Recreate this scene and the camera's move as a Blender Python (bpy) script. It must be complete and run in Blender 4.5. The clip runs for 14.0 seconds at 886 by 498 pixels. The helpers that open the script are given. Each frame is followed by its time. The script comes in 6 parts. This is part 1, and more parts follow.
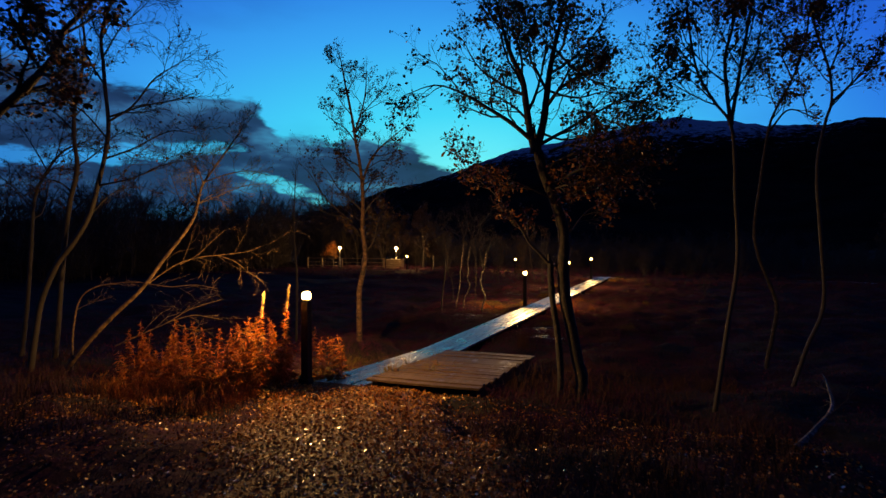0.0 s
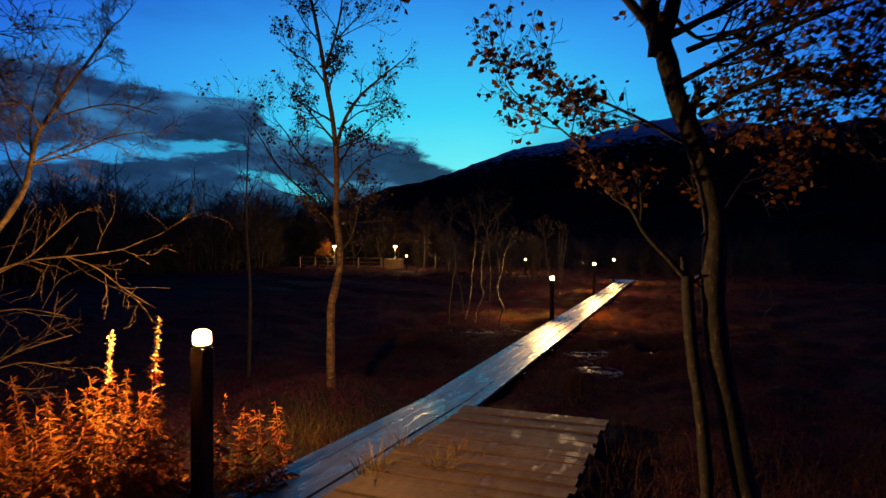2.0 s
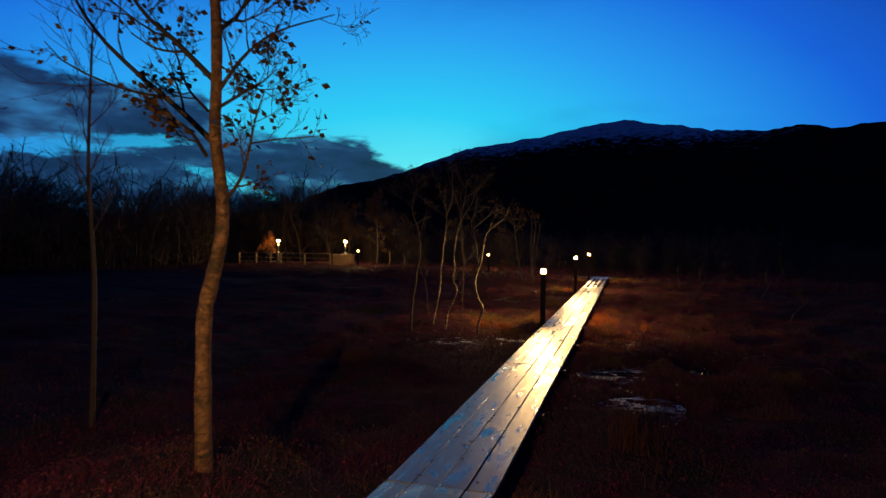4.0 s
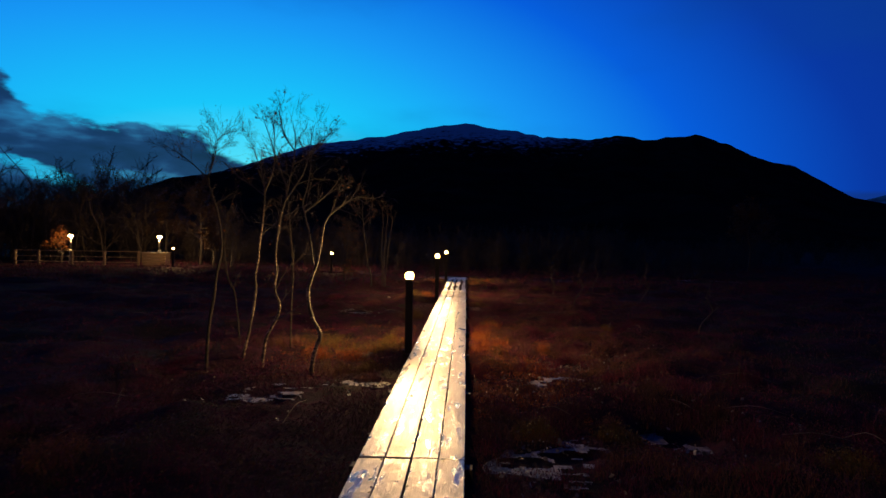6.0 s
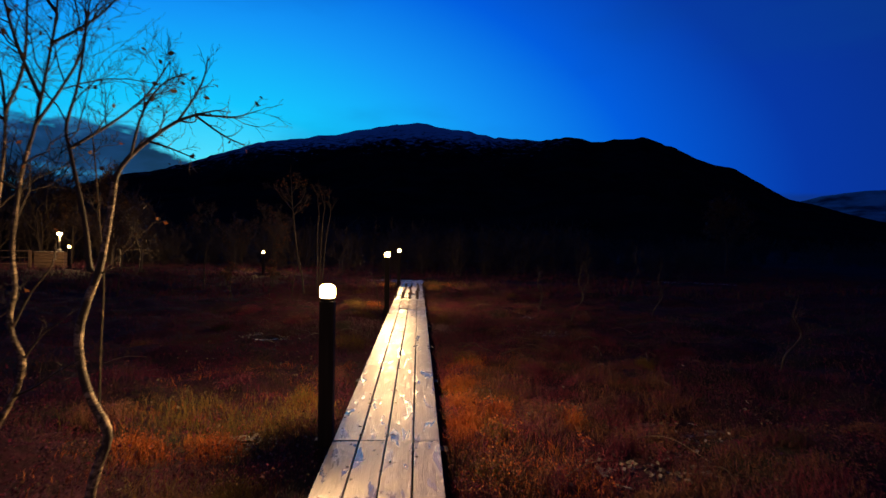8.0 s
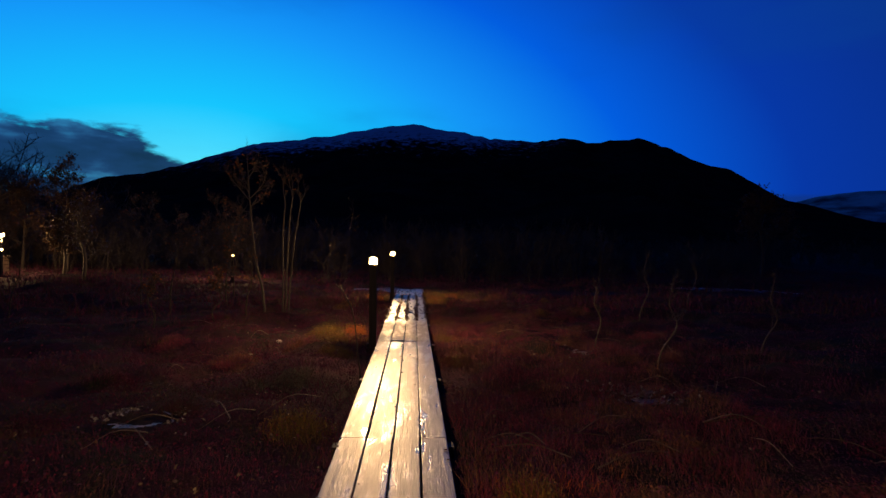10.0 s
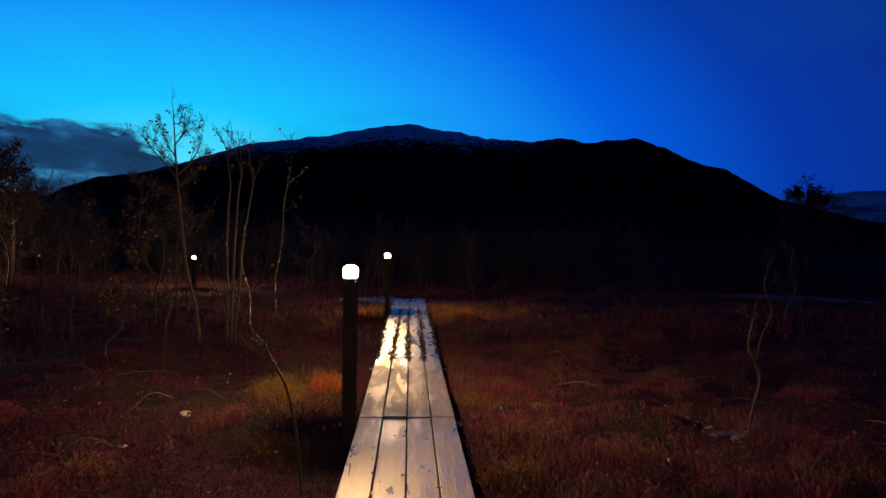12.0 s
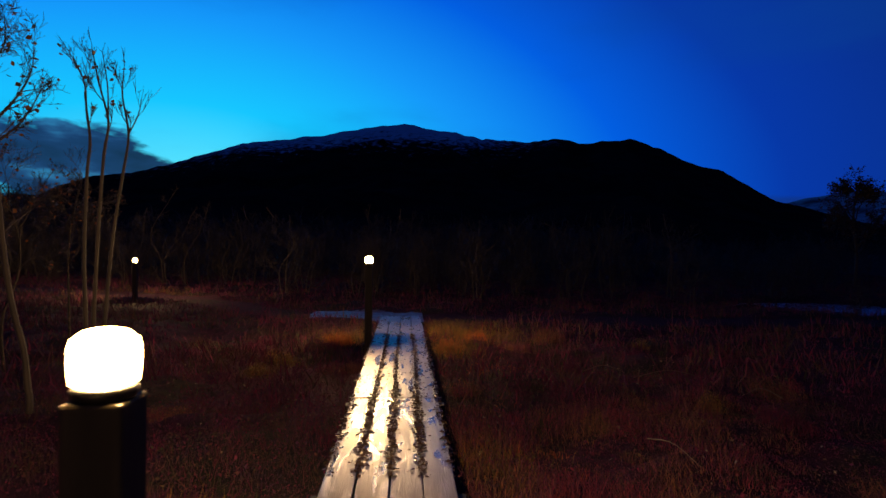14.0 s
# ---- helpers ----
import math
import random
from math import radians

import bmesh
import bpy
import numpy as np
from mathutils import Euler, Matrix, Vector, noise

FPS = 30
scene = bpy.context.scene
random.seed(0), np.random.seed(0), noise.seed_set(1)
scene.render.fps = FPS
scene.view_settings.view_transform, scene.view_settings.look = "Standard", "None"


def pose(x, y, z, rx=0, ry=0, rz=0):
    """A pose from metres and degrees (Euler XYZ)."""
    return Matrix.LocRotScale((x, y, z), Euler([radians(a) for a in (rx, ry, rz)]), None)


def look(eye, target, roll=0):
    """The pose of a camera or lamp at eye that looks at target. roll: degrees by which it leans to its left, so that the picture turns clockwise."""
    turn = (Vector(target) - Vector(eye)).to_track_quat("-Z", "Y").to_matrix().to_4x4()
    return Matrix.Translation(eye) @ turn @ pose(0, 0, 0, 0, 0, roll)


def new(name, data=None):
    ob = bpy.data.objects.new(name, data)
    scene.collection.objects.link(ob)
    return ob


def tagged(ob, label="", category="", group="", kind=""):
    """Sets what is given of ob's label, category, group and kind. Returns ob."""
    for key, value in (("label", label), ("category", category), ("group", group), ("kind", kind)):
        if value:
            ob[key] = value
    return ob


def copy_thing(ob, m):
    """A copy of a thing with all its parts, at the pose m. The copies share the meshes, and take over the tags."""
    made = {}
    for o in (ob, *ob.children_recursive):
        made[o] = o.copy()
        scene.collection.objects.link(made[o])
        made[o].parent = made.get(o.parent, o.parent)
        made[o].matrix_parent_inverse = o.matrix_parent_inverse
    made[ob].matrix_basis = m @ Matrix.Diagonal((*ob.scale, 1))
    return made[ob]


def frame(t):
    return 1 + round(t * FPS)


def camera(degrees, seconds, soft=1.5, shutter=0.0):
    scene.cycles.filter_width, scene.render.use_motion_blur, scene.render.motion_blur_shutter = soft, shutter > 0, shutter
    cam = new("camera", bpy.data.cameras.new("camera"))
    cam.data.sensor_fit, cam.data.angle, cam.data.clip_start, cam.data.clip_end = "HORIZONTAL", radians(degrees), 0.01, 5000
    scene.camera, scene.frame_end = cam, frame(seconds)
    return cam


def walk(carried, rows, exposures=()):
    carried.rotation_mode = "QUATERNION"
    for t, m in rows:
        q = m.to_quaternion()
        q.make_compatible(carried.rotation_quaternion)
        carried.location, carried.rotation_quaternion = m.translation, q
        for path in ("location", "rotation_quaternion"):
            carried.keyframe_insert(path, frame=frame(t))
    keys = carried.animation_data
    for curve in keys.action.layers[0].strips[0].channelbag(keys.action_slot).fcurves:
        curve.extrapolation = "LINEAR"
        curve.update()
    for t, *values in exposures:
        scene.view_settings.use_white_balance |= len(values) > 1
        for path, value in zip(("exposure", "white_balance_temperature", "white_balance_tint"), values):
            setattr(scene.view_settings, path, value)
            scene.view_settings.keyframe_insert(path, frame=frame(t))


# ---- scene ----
cam = camera(71.8, 14.0, shutter=0.25)
PATH = [
    (0, (4.549, -20.883, 2.171), (3.829, -19.017, 2.153), -0.0),
    (0.5, (4.129, -19.882, 2.207), (3.409, -18.016, 2.191), -0.1),
    (1, (3.716, -18.99, 2.219), (2.997, -17.124, 2.201), -0.0),
    (1.5, (3.318, -18.054, 2.194), (2.597, -16.189, 2.175), -0.1),
    (2, (2.851, -17.034, 2.121), (2.13, -15.168, 2.1), 0.2),
    (4.5, (0.951, -12.487, 1.719), (0.48, -10.543, 1.697), 0.5),
    (5, (0.677, -11.384, 1.715), (0.34, -9.413, 1.693), 0.5),
    (5.5, (0.518, -10.418, 1.689), (0.313, -8.429, 1.668), 0.7),
    (6, (0.395, -9.301, 1.648), (0.319, -7.303, 1.627), 0.8),
    (6.5, (0.3, -8.179, 1.604), (0.352, -6.179, 1.585), 0.8),
    (7, (0.254, -7.055, 1.522), (0.329, -5.056, 1.503), 0.8),
    (7.5, (0.238, -5.867, 1.493), (0.315, -3.868, 1.474), 0.8),
    (8, (0.224, -4.671, 1.515), (0.304, -2.673, 1.496), 0.8),
    (8.5, (0.207, -3.477, 1.514), (0.291, -1.479, 1.496), 0.7),
    (11, (0.088, 1.986, 1.469), (0.189, 3.984, 1.457), 0.7),
    (11.5, (0.051, 3.07, 1.461), (0.156, 5.068, 1.449), 0.7),
    (12, (0.012, 4.11, 1.467), (0.119, 6.107, 1.454), 0.6),
    (12.5, (-0.004, 5.164, 1.462), (0.105, 7.161, 1.449), 0.4),
    (13, (-0.013, 6.101, 1.497), (0.099, 8.098, 1.482), 0.5),
    (13.5, (0.01, 7.125, 1.484), (0.128, 9.122, 1.47), 0.6),
    (14, (0.082, 7.969, 1.455), (0.204, 9.965, 1.444), 0.7),
]
walk(cam, [(t, look(eye, target, roll)) for t, eye, target, roll in PATH], exposures=[(0, 0.25, 8300, 4), (2, 0.2, 8000, 4), (4.5, 0.05, 7200, 2), (7, -0.06, 6300, 9), (14, -0.03, 6300, 10)])


# ---- sky, dusk light ----
world = bpy.data.worlds.new("dusk_sky")
scene.world = world
world.use_nodes = True
wn, wl = world.node_tree.nodes, world.node_tree.links
wn.clear()


def wmath(op, a, b=None, c=None):
    n = wn.new("ShaderNodeMath")
    n.operation = op
    for i, v in enumerate((a, b, c)):
        if v is None:
            continue
        if isinstance(v, (int, float)):
            n.inputs[i].default_value = v
        else:
            wl.new(v, n.inputs[i])
    return n.outputs[0]


def wramp(fac, stops):
    n = wn.new("ShaderNodeValToRGB")
    e = n.color_ramp.elements
    while len(e) < len(stops):
        e.new(0.5)
    for el, (p, c) in zip(e, stops):
        el.position, el.color = p, (*c, 1)
    wl.new(fac, n.inputs[0])
    return n.outputs[0]


def wrange(v, a, b, c=0.0, d=1.0):
    n = wn.new("ShaderNodeMapRange")
    n.interpolation_type = "SMOOTHSTEP"
    wl.new(v, n.inputs[0])
    for i, k in enumerate((a, b, c, d)):
        n.inputs[i + 1].default_value = k
    return n.outputs[0]


def wmix(fac, a, b):
    n = wn.new("ShaderNodeMix")
    n.data_type = "RGBA"
    wl.new(fac, n.inputs[0])
    for i, v in ((6, a), (7, b)):
        if isinstance(v, tuple):
            n.inputs[i].default_value = (*v, 1)
        else:
            wl.new(v, n.inputs[i])
    return n.outputs[2]


coord = wn.new("ShaderNodeTexCoord")
sep = wn.new("ShaderNodeSeparateXYZ")
wl.new(coord.outputs["Generated"], sep.inputs[0])
az = wmath("ARCTAN2", sep.outputs[0], sep.outputs[1])
el = wmath("ARCSINE", sep.outputs[2])
# distance from the afterglow, low over the left shoulder of the mountain
daz = wmath("ADD", az, 0.34)
daz = wmath("ADD", wmath("MULTIPLY", wmath("MINIMUM", daz, 0.0), 0.86), wmath("MULTIPLY", wmath("MAXIMUM", daz, 0.0), 1.03))
dele = wmath("SUBTRACT", el, 0.04)
span = wmath("SQRT", wmath("ADD", wmath("MULTIPLY", wmath("MULTIPLY", daz, daz), 0.85),
                           wmath("MULTIPLY", wmath("MULTIPLY", dele, dele), 2.7)))
glow = wramp(wmath("MULTIPLY", span, 0.4), [
    (0.0, (0.28, 0.88, 1.0)), (0.05, (0.10, 0.78, 1.0)), (0.11, (0.016, 0.58, 1.0)), (0.19, (0.012, 0.32, 0.95)),
    (0.27, (0.003, 0.115, 0.75)), (0.35, (0.003, 0.040, 0.38)), (0.5, (0.004, 0.018, 0.13)), (1.0, (0.003, 0.012, 0.085))])
# cloud bank
comb = wn.new("ShaderNodeCombineXYZ")
wl.new(wmath("MULTIPLY", az, 3.0), comb.inputs[0])
wl.new(wmath("MULTIPLY", el, 9.0), comb.inputs[1])
comb.inputs[2].default_value = 3.7
nz = wn.new("ShaderNodeTexNoise")
nz.inputs["Scale"].default_value = 1.35
nz.inputs["Detail"].default_value = 9
nz.inputs["Roughness"].default_value = 0.55
nz.inputs["Distortion"].default_value = 0.25
wl.new(comb.outputs[0], nz.inputs["Vector"])
# a high bank to the left of the glow and a long low one under it, with two bright slits between them
top = wmath("ADD", wmath("SUBTRACT", 0.163, wrange(az, -0.46, -0.30, 0.0, 0.065)), wrange(az, -0.62, -0.67, 0.0, 0.05))
top = wmath("ADD", top, wrange(az, -0.7, -1.0, 0.0, 0.03))
low = wmath("SUBTRACT", top, el)
nz2 = wn.new("ShaderNodeTexNoise")
nz2.inputs["Scale"].default_value = 3.1
nz2.inputs["Detail"].default_value = 6
wl.new(comb.outputs[0], nz2.inputs["Vector"])
nz3 = wn.new("ShaderNodeTexNoise")
nz3.inputs["Scale"].default_value = 7.5
nz3.inputs["Detail"].default_value = 8
nz3.inputs["Roughness"].default_value = 0.6
wl.new(comb.outputs[0], nz3.inputs["Vector"])
lumps = wmath("ADD", wmath("ADD", wmath("MULTIPLY", nz.outputs["Fac"], 0.4), wmath("MULTIPLY", nz2.outputs["Fac"], 0.5)), wmath("MULTIPLY", nz3.outputs["Fac"], 0.45))
bank = wmath("ADD", wmath("MULTIPLY", low, 9.0), lumps)


def slit(az0, el0, slope, wide, high):
    """Distance from a bright gap in the cloud, ragged at its rim."""
    x = wmath("SUBTRACT", az, az0)
    y = wmath("SUBTRACT", wmath("SUBTRACT", el, el0), wmath("MULTIPLY", x, slope))
    x, y = wmath("MULTIPLY", x, 1 / wide), wmath("MULTIPLY", y, 1 / high)
    d = wmath("ADD", wmath("MULTIPLY", x, x), wmath("MULTIPLY", y, y))
    return wmath("ADD", d, wmath("ADD", wmath("MULTIPLY", wmath("SUBTRACT", nz2.outputs["Fac"], 0.5), 5.0), wmath("MULTIPLY", wmath("SUBTRACT", nz3.outputs["Fac"], 0.5), 7.0)))


gaps = wmath("MINIMUM", slit(-0.62, 0.088, -0.3, 0.06, 0.010), slit(-0.90, 0.125, 0.1, 0.15, 0.012))
cover = wmath("MULTIPLY", wmath("MULTIPLY", wrange(bank, 0.6, 0.76), wrange(az, -0.26, -0.36)), wrange(gaps, 0.5, 2.0, 0.3, 1.0))
low_bank = wmath("MULTIPLY", wrange(wmath("ADD", wmath("MULTIPLY", wmath("SUBTRACT", 0.078, el), 14.0), wmath("MULTIPLY", nz.outputs["Fac"], 0.5)), 0.2, 0.34), wrange(az, 0.3, 0.6))
shade = wramp(nz2.outputs["Fac"], [(0.3, (0.005, 0.014, 0.05)), (0.5, (0.009, 0.032, 0.115)), (0.72, (0.03, 0.13, 0.34))])
thin = wmath("MULTIPLY", cover, wrange(nz2.outputs["Fac"], 0.76, 0.52, 0.7, 0.97))
wisp = wn.new("ShaderNodeTexNoise")
wisp.inputs["Scale"].default_value = 0.9
wisp.inputs["Detail"].default_value = 7
wl.new(comb.outputs[0], wisp.inputs["Vector"])
veil = wmath("MULTIPLY", wrange(wisp.outputs["Fac"], 0.48, 0.75), 0.28)
c1 = wmix(veil, glow, (0.004, 0.06, 0.3))
c2 = wmix(thin, c1, shade)
c3 = wmix(wmath("MULTIPLY", low_bank, 0.6), c2, (0.006, 0.03, 0.16))
bg = wn.new("ShaderNodeBackground")
wl.new(c3, bg.inputs[0])
wl.new(wrange(el, 0.42, 1.1, 1.0, 0.6), bg.inputs[1])
wo = wn.new("ShaderNodeOutputWorld")
wl.new(bg.outputs[0], wo.inputs[0])

LAMP_POWER = 430.0
LAMP_COLOUR = (1.0, 0.57, 0.22)


# ---- materials ----
class Mat:
    """A small node builder round one Principled surface."""

    def __init__(self, name):
        self.m = bpy.data.materials.new(name)
        self.m.use_nodes = True
        self.n, self.l = self.m.node_tree.nodes, self.m.node_tree.links
        self.b = self.n["Principled BSDF"]

    def put(self, socket, v):
        s = self.b.inputs[socket]
        if isinstance(v, tuple):
            s.default_value = (*v, 1) if len(v) == 3 else v
        elif isinstance(v, (int, float)):
            s.default_value = v
        else:
            self.l.new(v, s)
        return self

    def coords(self, which="Object", scale=(1, 1, 1)):
        mp = self.n.new("ShaderNodeMapping")
        mp.inputs["Scale"].default_value = scale
        if which == "Position":
            g = self.n.new("ShaderNodeNewGeometry")
            self.l.new(g.outputs["Position"], mp.inputs[0])
        else:
            t = self.n.new("ShaderNodeTexCoord")
            self.l.new(t.outputs[which], mp.inputs[0])
        return mp.outputs[0]

    def noise(self, vec, scale, detail=5.0, rough=0.55, out="Fac", distort=0.0):
        t = self.n.new("ShaderNodeTexNoise")
        t.inputs["Scale"].default_value, t.inputs["Detail"].default_value = scale, detail
        t.inputs["Roughness"].default_value, t.inputs["Distortion"].default_value = rough, distort
        self.l.new(vec, t.inputs["Vector"])
        return t.outputs[out]

    def ramp(self, fac, stops):
        r = self.n.new("ShaderNodeValToRGB")
        e = r.color_ramp.elements
        while len(e) < len(stops):
            e.new(0.5)
        for x, (p, c) in zip(e, stops):
            x.position, x.color = p, ((*c, 1) if isinstance(c, tuple) else (c, c, c, 1))
        self.l.new(fac, r.inputs[0])
        return r.outputs[0]

    def mix(self, fac, a, b, blend="MIX"):
        x = self.n.new("ShaderNodeMix")
        x.data_type, x.blend_type = "RGBA", blend
        for i, v in ((0, fac), (6, a), (7, b)):
            if isinstance(v, tuple):
                x.inputs[i].default_value = (*v, 1)
            elif isinstance(v, (int, float)):
                x.inputs[i].default_value = v
            else:
                self.l.new(v, x.inputs[i])
        return x.outputs[2]

    def math(self, op, a, b):
        x = self.n.new("ShaderNodeMath")
        x.operation = op
        for i, v in enumerate((a, b)):
            if isinstance(v, (int, float)):
                x.inputs[i].default_value = v
            else:
                self.l.new(v, x.inputs[i])
        return x.outputs[0]

    def random(self, island=False):
        if island:
            return self.n.new("ShaderNodeNewGeometry").outputs["Random Per Island"]
        return self.n.new("ShaderNodeObjectInfo").outputs["Random"]

    def bump(self, height, strength=0.4, distance=0.01):
        x = self.n.new("ShaderNodeBump")
        x.inputs["Strength"].default_value, x.inputs["Distance"].default_value = strength, distance
        self.l.new(height, x.inputs["Height"])
        self.l.new(x.outputs[0], self.b.inputs["Normal"])
        return self


def plank_material(name, along, wet, tone, frost, gloss, stretches=False):
    """Weathered boards; grain runs along the given axis. With stretches, wet, frosted and drier lengths follow one another."""
    k = Mat(name)
    stretch = (26, 1.1, 26) if along == "y" else (1.1, 26, 26)
    v = k.coords("Position", stretch)
    w = k.coords("Position")
    grain = k.noise(v, 1.0, 8, 0.65)
    fine = k.noise(v, 4.0, 5, 0.6)
    patch = k.noise(k.coords("Position", (7.0, 1.5, 7.0)), 1.0, 9, 0.62, distort=0.5)
    patch = k.math("ADD", k.math("MULTIPLY", patch, 0.8), k.math("ADD", k.math("MULTIPLY", k.noise(k.coords("Position", (2.0, 0.7, 2.0)), 1.0, 4, 0.5), 0.2), k.math("MULTIPLY", k.math("SUBTRACT", k.random(), 0.5), 0.07)))
    stain = k.noise(w, 0.8, 4, 0.5)
    lumps = k.noise(k.coords("Position", (1.6, 1.0, 1.6)), 6.0, 5, 0.6, distort=0.4)
    base = k.ramp(grain, [(0.3, tuple(c * 0.55 for c in tone)), (0.55, tone), (0.75, tuple(c * 1.3 for c in tone))])
    base = k.mix(k.math("MULTIPLY", k.random(), 0.6), base, tuple(c * 0.5 for c in tone))
    base = k.mix(k.ramp(stain, [(0.5, 0.0), (0.7, 0.4)]), base, (0.09, 0.075, 0.055))
    rime = k.ramp(patch, [(0.44, 0.0), (0.54, frost * 0.5), (0.66, frost)])
    rough = k.ramp(patch, [(0.38, wet[0]), (0.44, wet[1]), (0.52, wet[1]), (0.58, wet[0] * 1.4)])
    height = k.math("ADD", k.math("ADD", k.math("MULTIPLY", grain, 0.7), k.math("MULTIPLY", fine, 0.3)), k.math("MULTIPLY", patch, 1.2))
    dirt = k.noise(k.coords("Position", (9.0, 4.0, 9.0)), 1.0, 6, 0.65)
    base = k.mix(k.ramp(dirt, [(0.58, 0.0), (0.68, 0.8)]), base, (0.03, 0.024, 0.02))
    if stretches:
        s = k.n.new("ShaderNodeSeparateXYZ")
        k.l.new(w, s.inputs[0])
        y = k.math("ADD", s.outputs[1], k.math("MULTIPLY", k.math("SUBTRACT", stain, 0.5), 1.2))
        along_walk = k.math("DIVIDE", k.math("ADD", y, 14.0), 36.0)
        dry = k.ramp(along_walk, [(0.40, 0.0), (0.46, 0.3), (0.635, 0.3), (0.655, 1.0), (0.705, 1.0), (0.725, 0.0)])
        soaked = k.ramp(along_walk, [(0.10, 1.0), (0.16, 0.0), (0.705, 0.0), (0.725, 0.35)])
        rime = k.math("MULTIPLY", rime, k.ramp(along_walk, [(0.10, 0.1), (0.17, 1.0), (0.40, 1.0), (0.46, 0.2), (0.705, 0.2), (0.725, 0.25)]))
        base = k.mix(k.math("MULTIPLY", soaked, 0.85), base, (0.022, 0.022, 0.026))
        rough = k.math("ADD", rough, k.math("MULTIPLY", dry, 0.2))
        icy = k.ramp(along_walk, [(0.12, 0.0), (0.17, 1.0), (0.38, 1.0), (0.44, 0.0), (0.705, 0.0), (0.73, 0.12)])
        height = k.math("ADD", height, k.math("MULTIPLY", k.math("MULTIPLY", lumps, 1.8), icy))
        k.put("Specular IOR Level", k.math("SUBTRACT", gloss, k.math("ADD", k.math("MULTIPLY", dry, gloss * 0.5), k.math("MULTIPLY", soaked, gloss * 0.5))))
    else:
        k.put("Specular IOR Level", gloss)
    k.put("Base Color", k.mix(rime, base, (0.42, 0.37, 0.32))).put("Roughness", rough)
    k.bump(height, 0.6, 0.008)
    return k.m


M_PLANK = plank_material("wet_weathered_boards", "y", (0.16, 0.40), (0.12, 0.10, 0.09), 0.3, 1.0, True)
M_DECK = plank_material("damp_deck_boards", "x", (0.5, 0.75), (0.085, 0.046, 0.022), 0.06, 0.15)

k = Mat("dark_stained_timber")
g = k.noise(k.coords("Object", (30, 30, 2)), 1.0, 6)
k.put("Base Color", k.ramp(g, [(0.3, (0.006, 0.005, 0.0045)), (0.7, (0.018, 0.014, 0.012))])).put("Roughness", 0.7).put("Specular IOR Level", 0.2)
k.bump(g, 0.4, 0.004)
M_POST = k.m

k = Mat("black_metal")
k.put("Base Color", (0.02, 0.02, 0.022)).put("Roughness", k.ramp(k.noise(k.coords(), 40), [(0.3, 0.3), (0.7, 0.55)])).put("Metallic", 0.8)
M_METAL = k.m

k = Mat("galvanised_steel")
k.put("Base Color", k.ramp(k.noise(k.coords(), 12), [(0.3, (0.16, 0.16, 0.155)), (0.7, (0.3, 0.29, 0.27))])).put("Roughness", 0.55).put("Metallic", 0.6)
M_STEEL = k.m

k = Mat("glowing_lamp_glass")
k.put("Base Color", (0.9, 0.85, 0.75)).put("Roughness", 0.3).put("Emission Color", (1.0, 0.56, 0.13)).put("Emission Strength", 60.0)
M_GLOW = k.m
k = Mat("glowing_post_lamp_glass")
k.put("Base Color", (0.9, 0.85, 0.75)).put("Roughness", 0.3).put("Emission Color", (1.0, 0.6, 0.2)).put("Emission Strength", 60.0)
M_GLOW_FAR = k.m

# Extra blue in the soil colours stands for bluish dusk light on it.
k = Mat("heath_soil")
v = k.coords("Position")
a, b2 = k.noise(v, 0.55, 6, 0.6), k.noise(v, 9.0, 6, 0.65)
c = k.ramp(a, [(0.3, (0.018, 0.012, 0.016)), (0.48, (0.042, 0.015, 0.026)), (0.6, (0.024, 0.024, 0.018)), (0.75, (0.045, 0.024, 0.026))])
k.put("Base Color", k.mix(k.ramp(b2, [(0.35, 0.75), (0.6, 0.0)]), c, (0.016, 0.013, 0.014)))
k.put("Roughness", 0.95).put("Specular IOR Level", 0.02)
k.bump(b2, 0.9, 0.04)
M_SOIL = k.m

k = Mat("wet_gravel")
v = k.coords("Position")
vor = k.n.new("ShaderNodeTexVoronoi")
vor.inputs["Scale"].default_value = 38
k.l.new(v, vor.inputs["Vector"])
a = k.noise(v, 1.3, 5)
k.put("Base Color", k.mix(k.ramp(a, [(0.4, 0.0), (0.65, 0.7)]), k.ramp(vor.outputs["Distance"], [(0.0, (0.19, 0.085, 0.03)), (0.6, (0.05, 0.022, 0.009))]), (0.085, 0.036, 0.014)))
k.put("Roughness", k.ramp(k.noise(v, 30, 4), [(0.35, 0.5), (0.65, 0.9)])).put("Specular IOR Level", 0.02)
k.bump(vor.outputs["Distance"], 0.8, -0.015)
M_GRAVEL = k.m

k = Mat("wet_path")
v = k.coords("Position")
a = k.noise(v, 5, 6, 0.6)
k.put("Base Color", k.ramp(a, [(0.35, (0.03, 0.026, 0.024)), (0.7, (0.12, 0.10, 0.09))])).put("Roughness", k.ramp(a, [(0.4, 0.35), (0.65, 0.7)])).put("Specular IOR Level", 0.25)
k.bump(a, 0.3, 0.01)
M_WETPATH = k.m

k = Mat("bog_water")
k.put("Base Color", (0.03, 0.025, 0.02)).put("Roughness", k.ramp(k.noise(k.coords("Position"), 6, 5), [(0.4, 0.08), (0.65, 0.5)])).put("Specular IOR Level", 0.6)
k.bump(k.noise(k.coords("Position"), 14, 4), 0.12, 0.01)
M_WATER = k.m

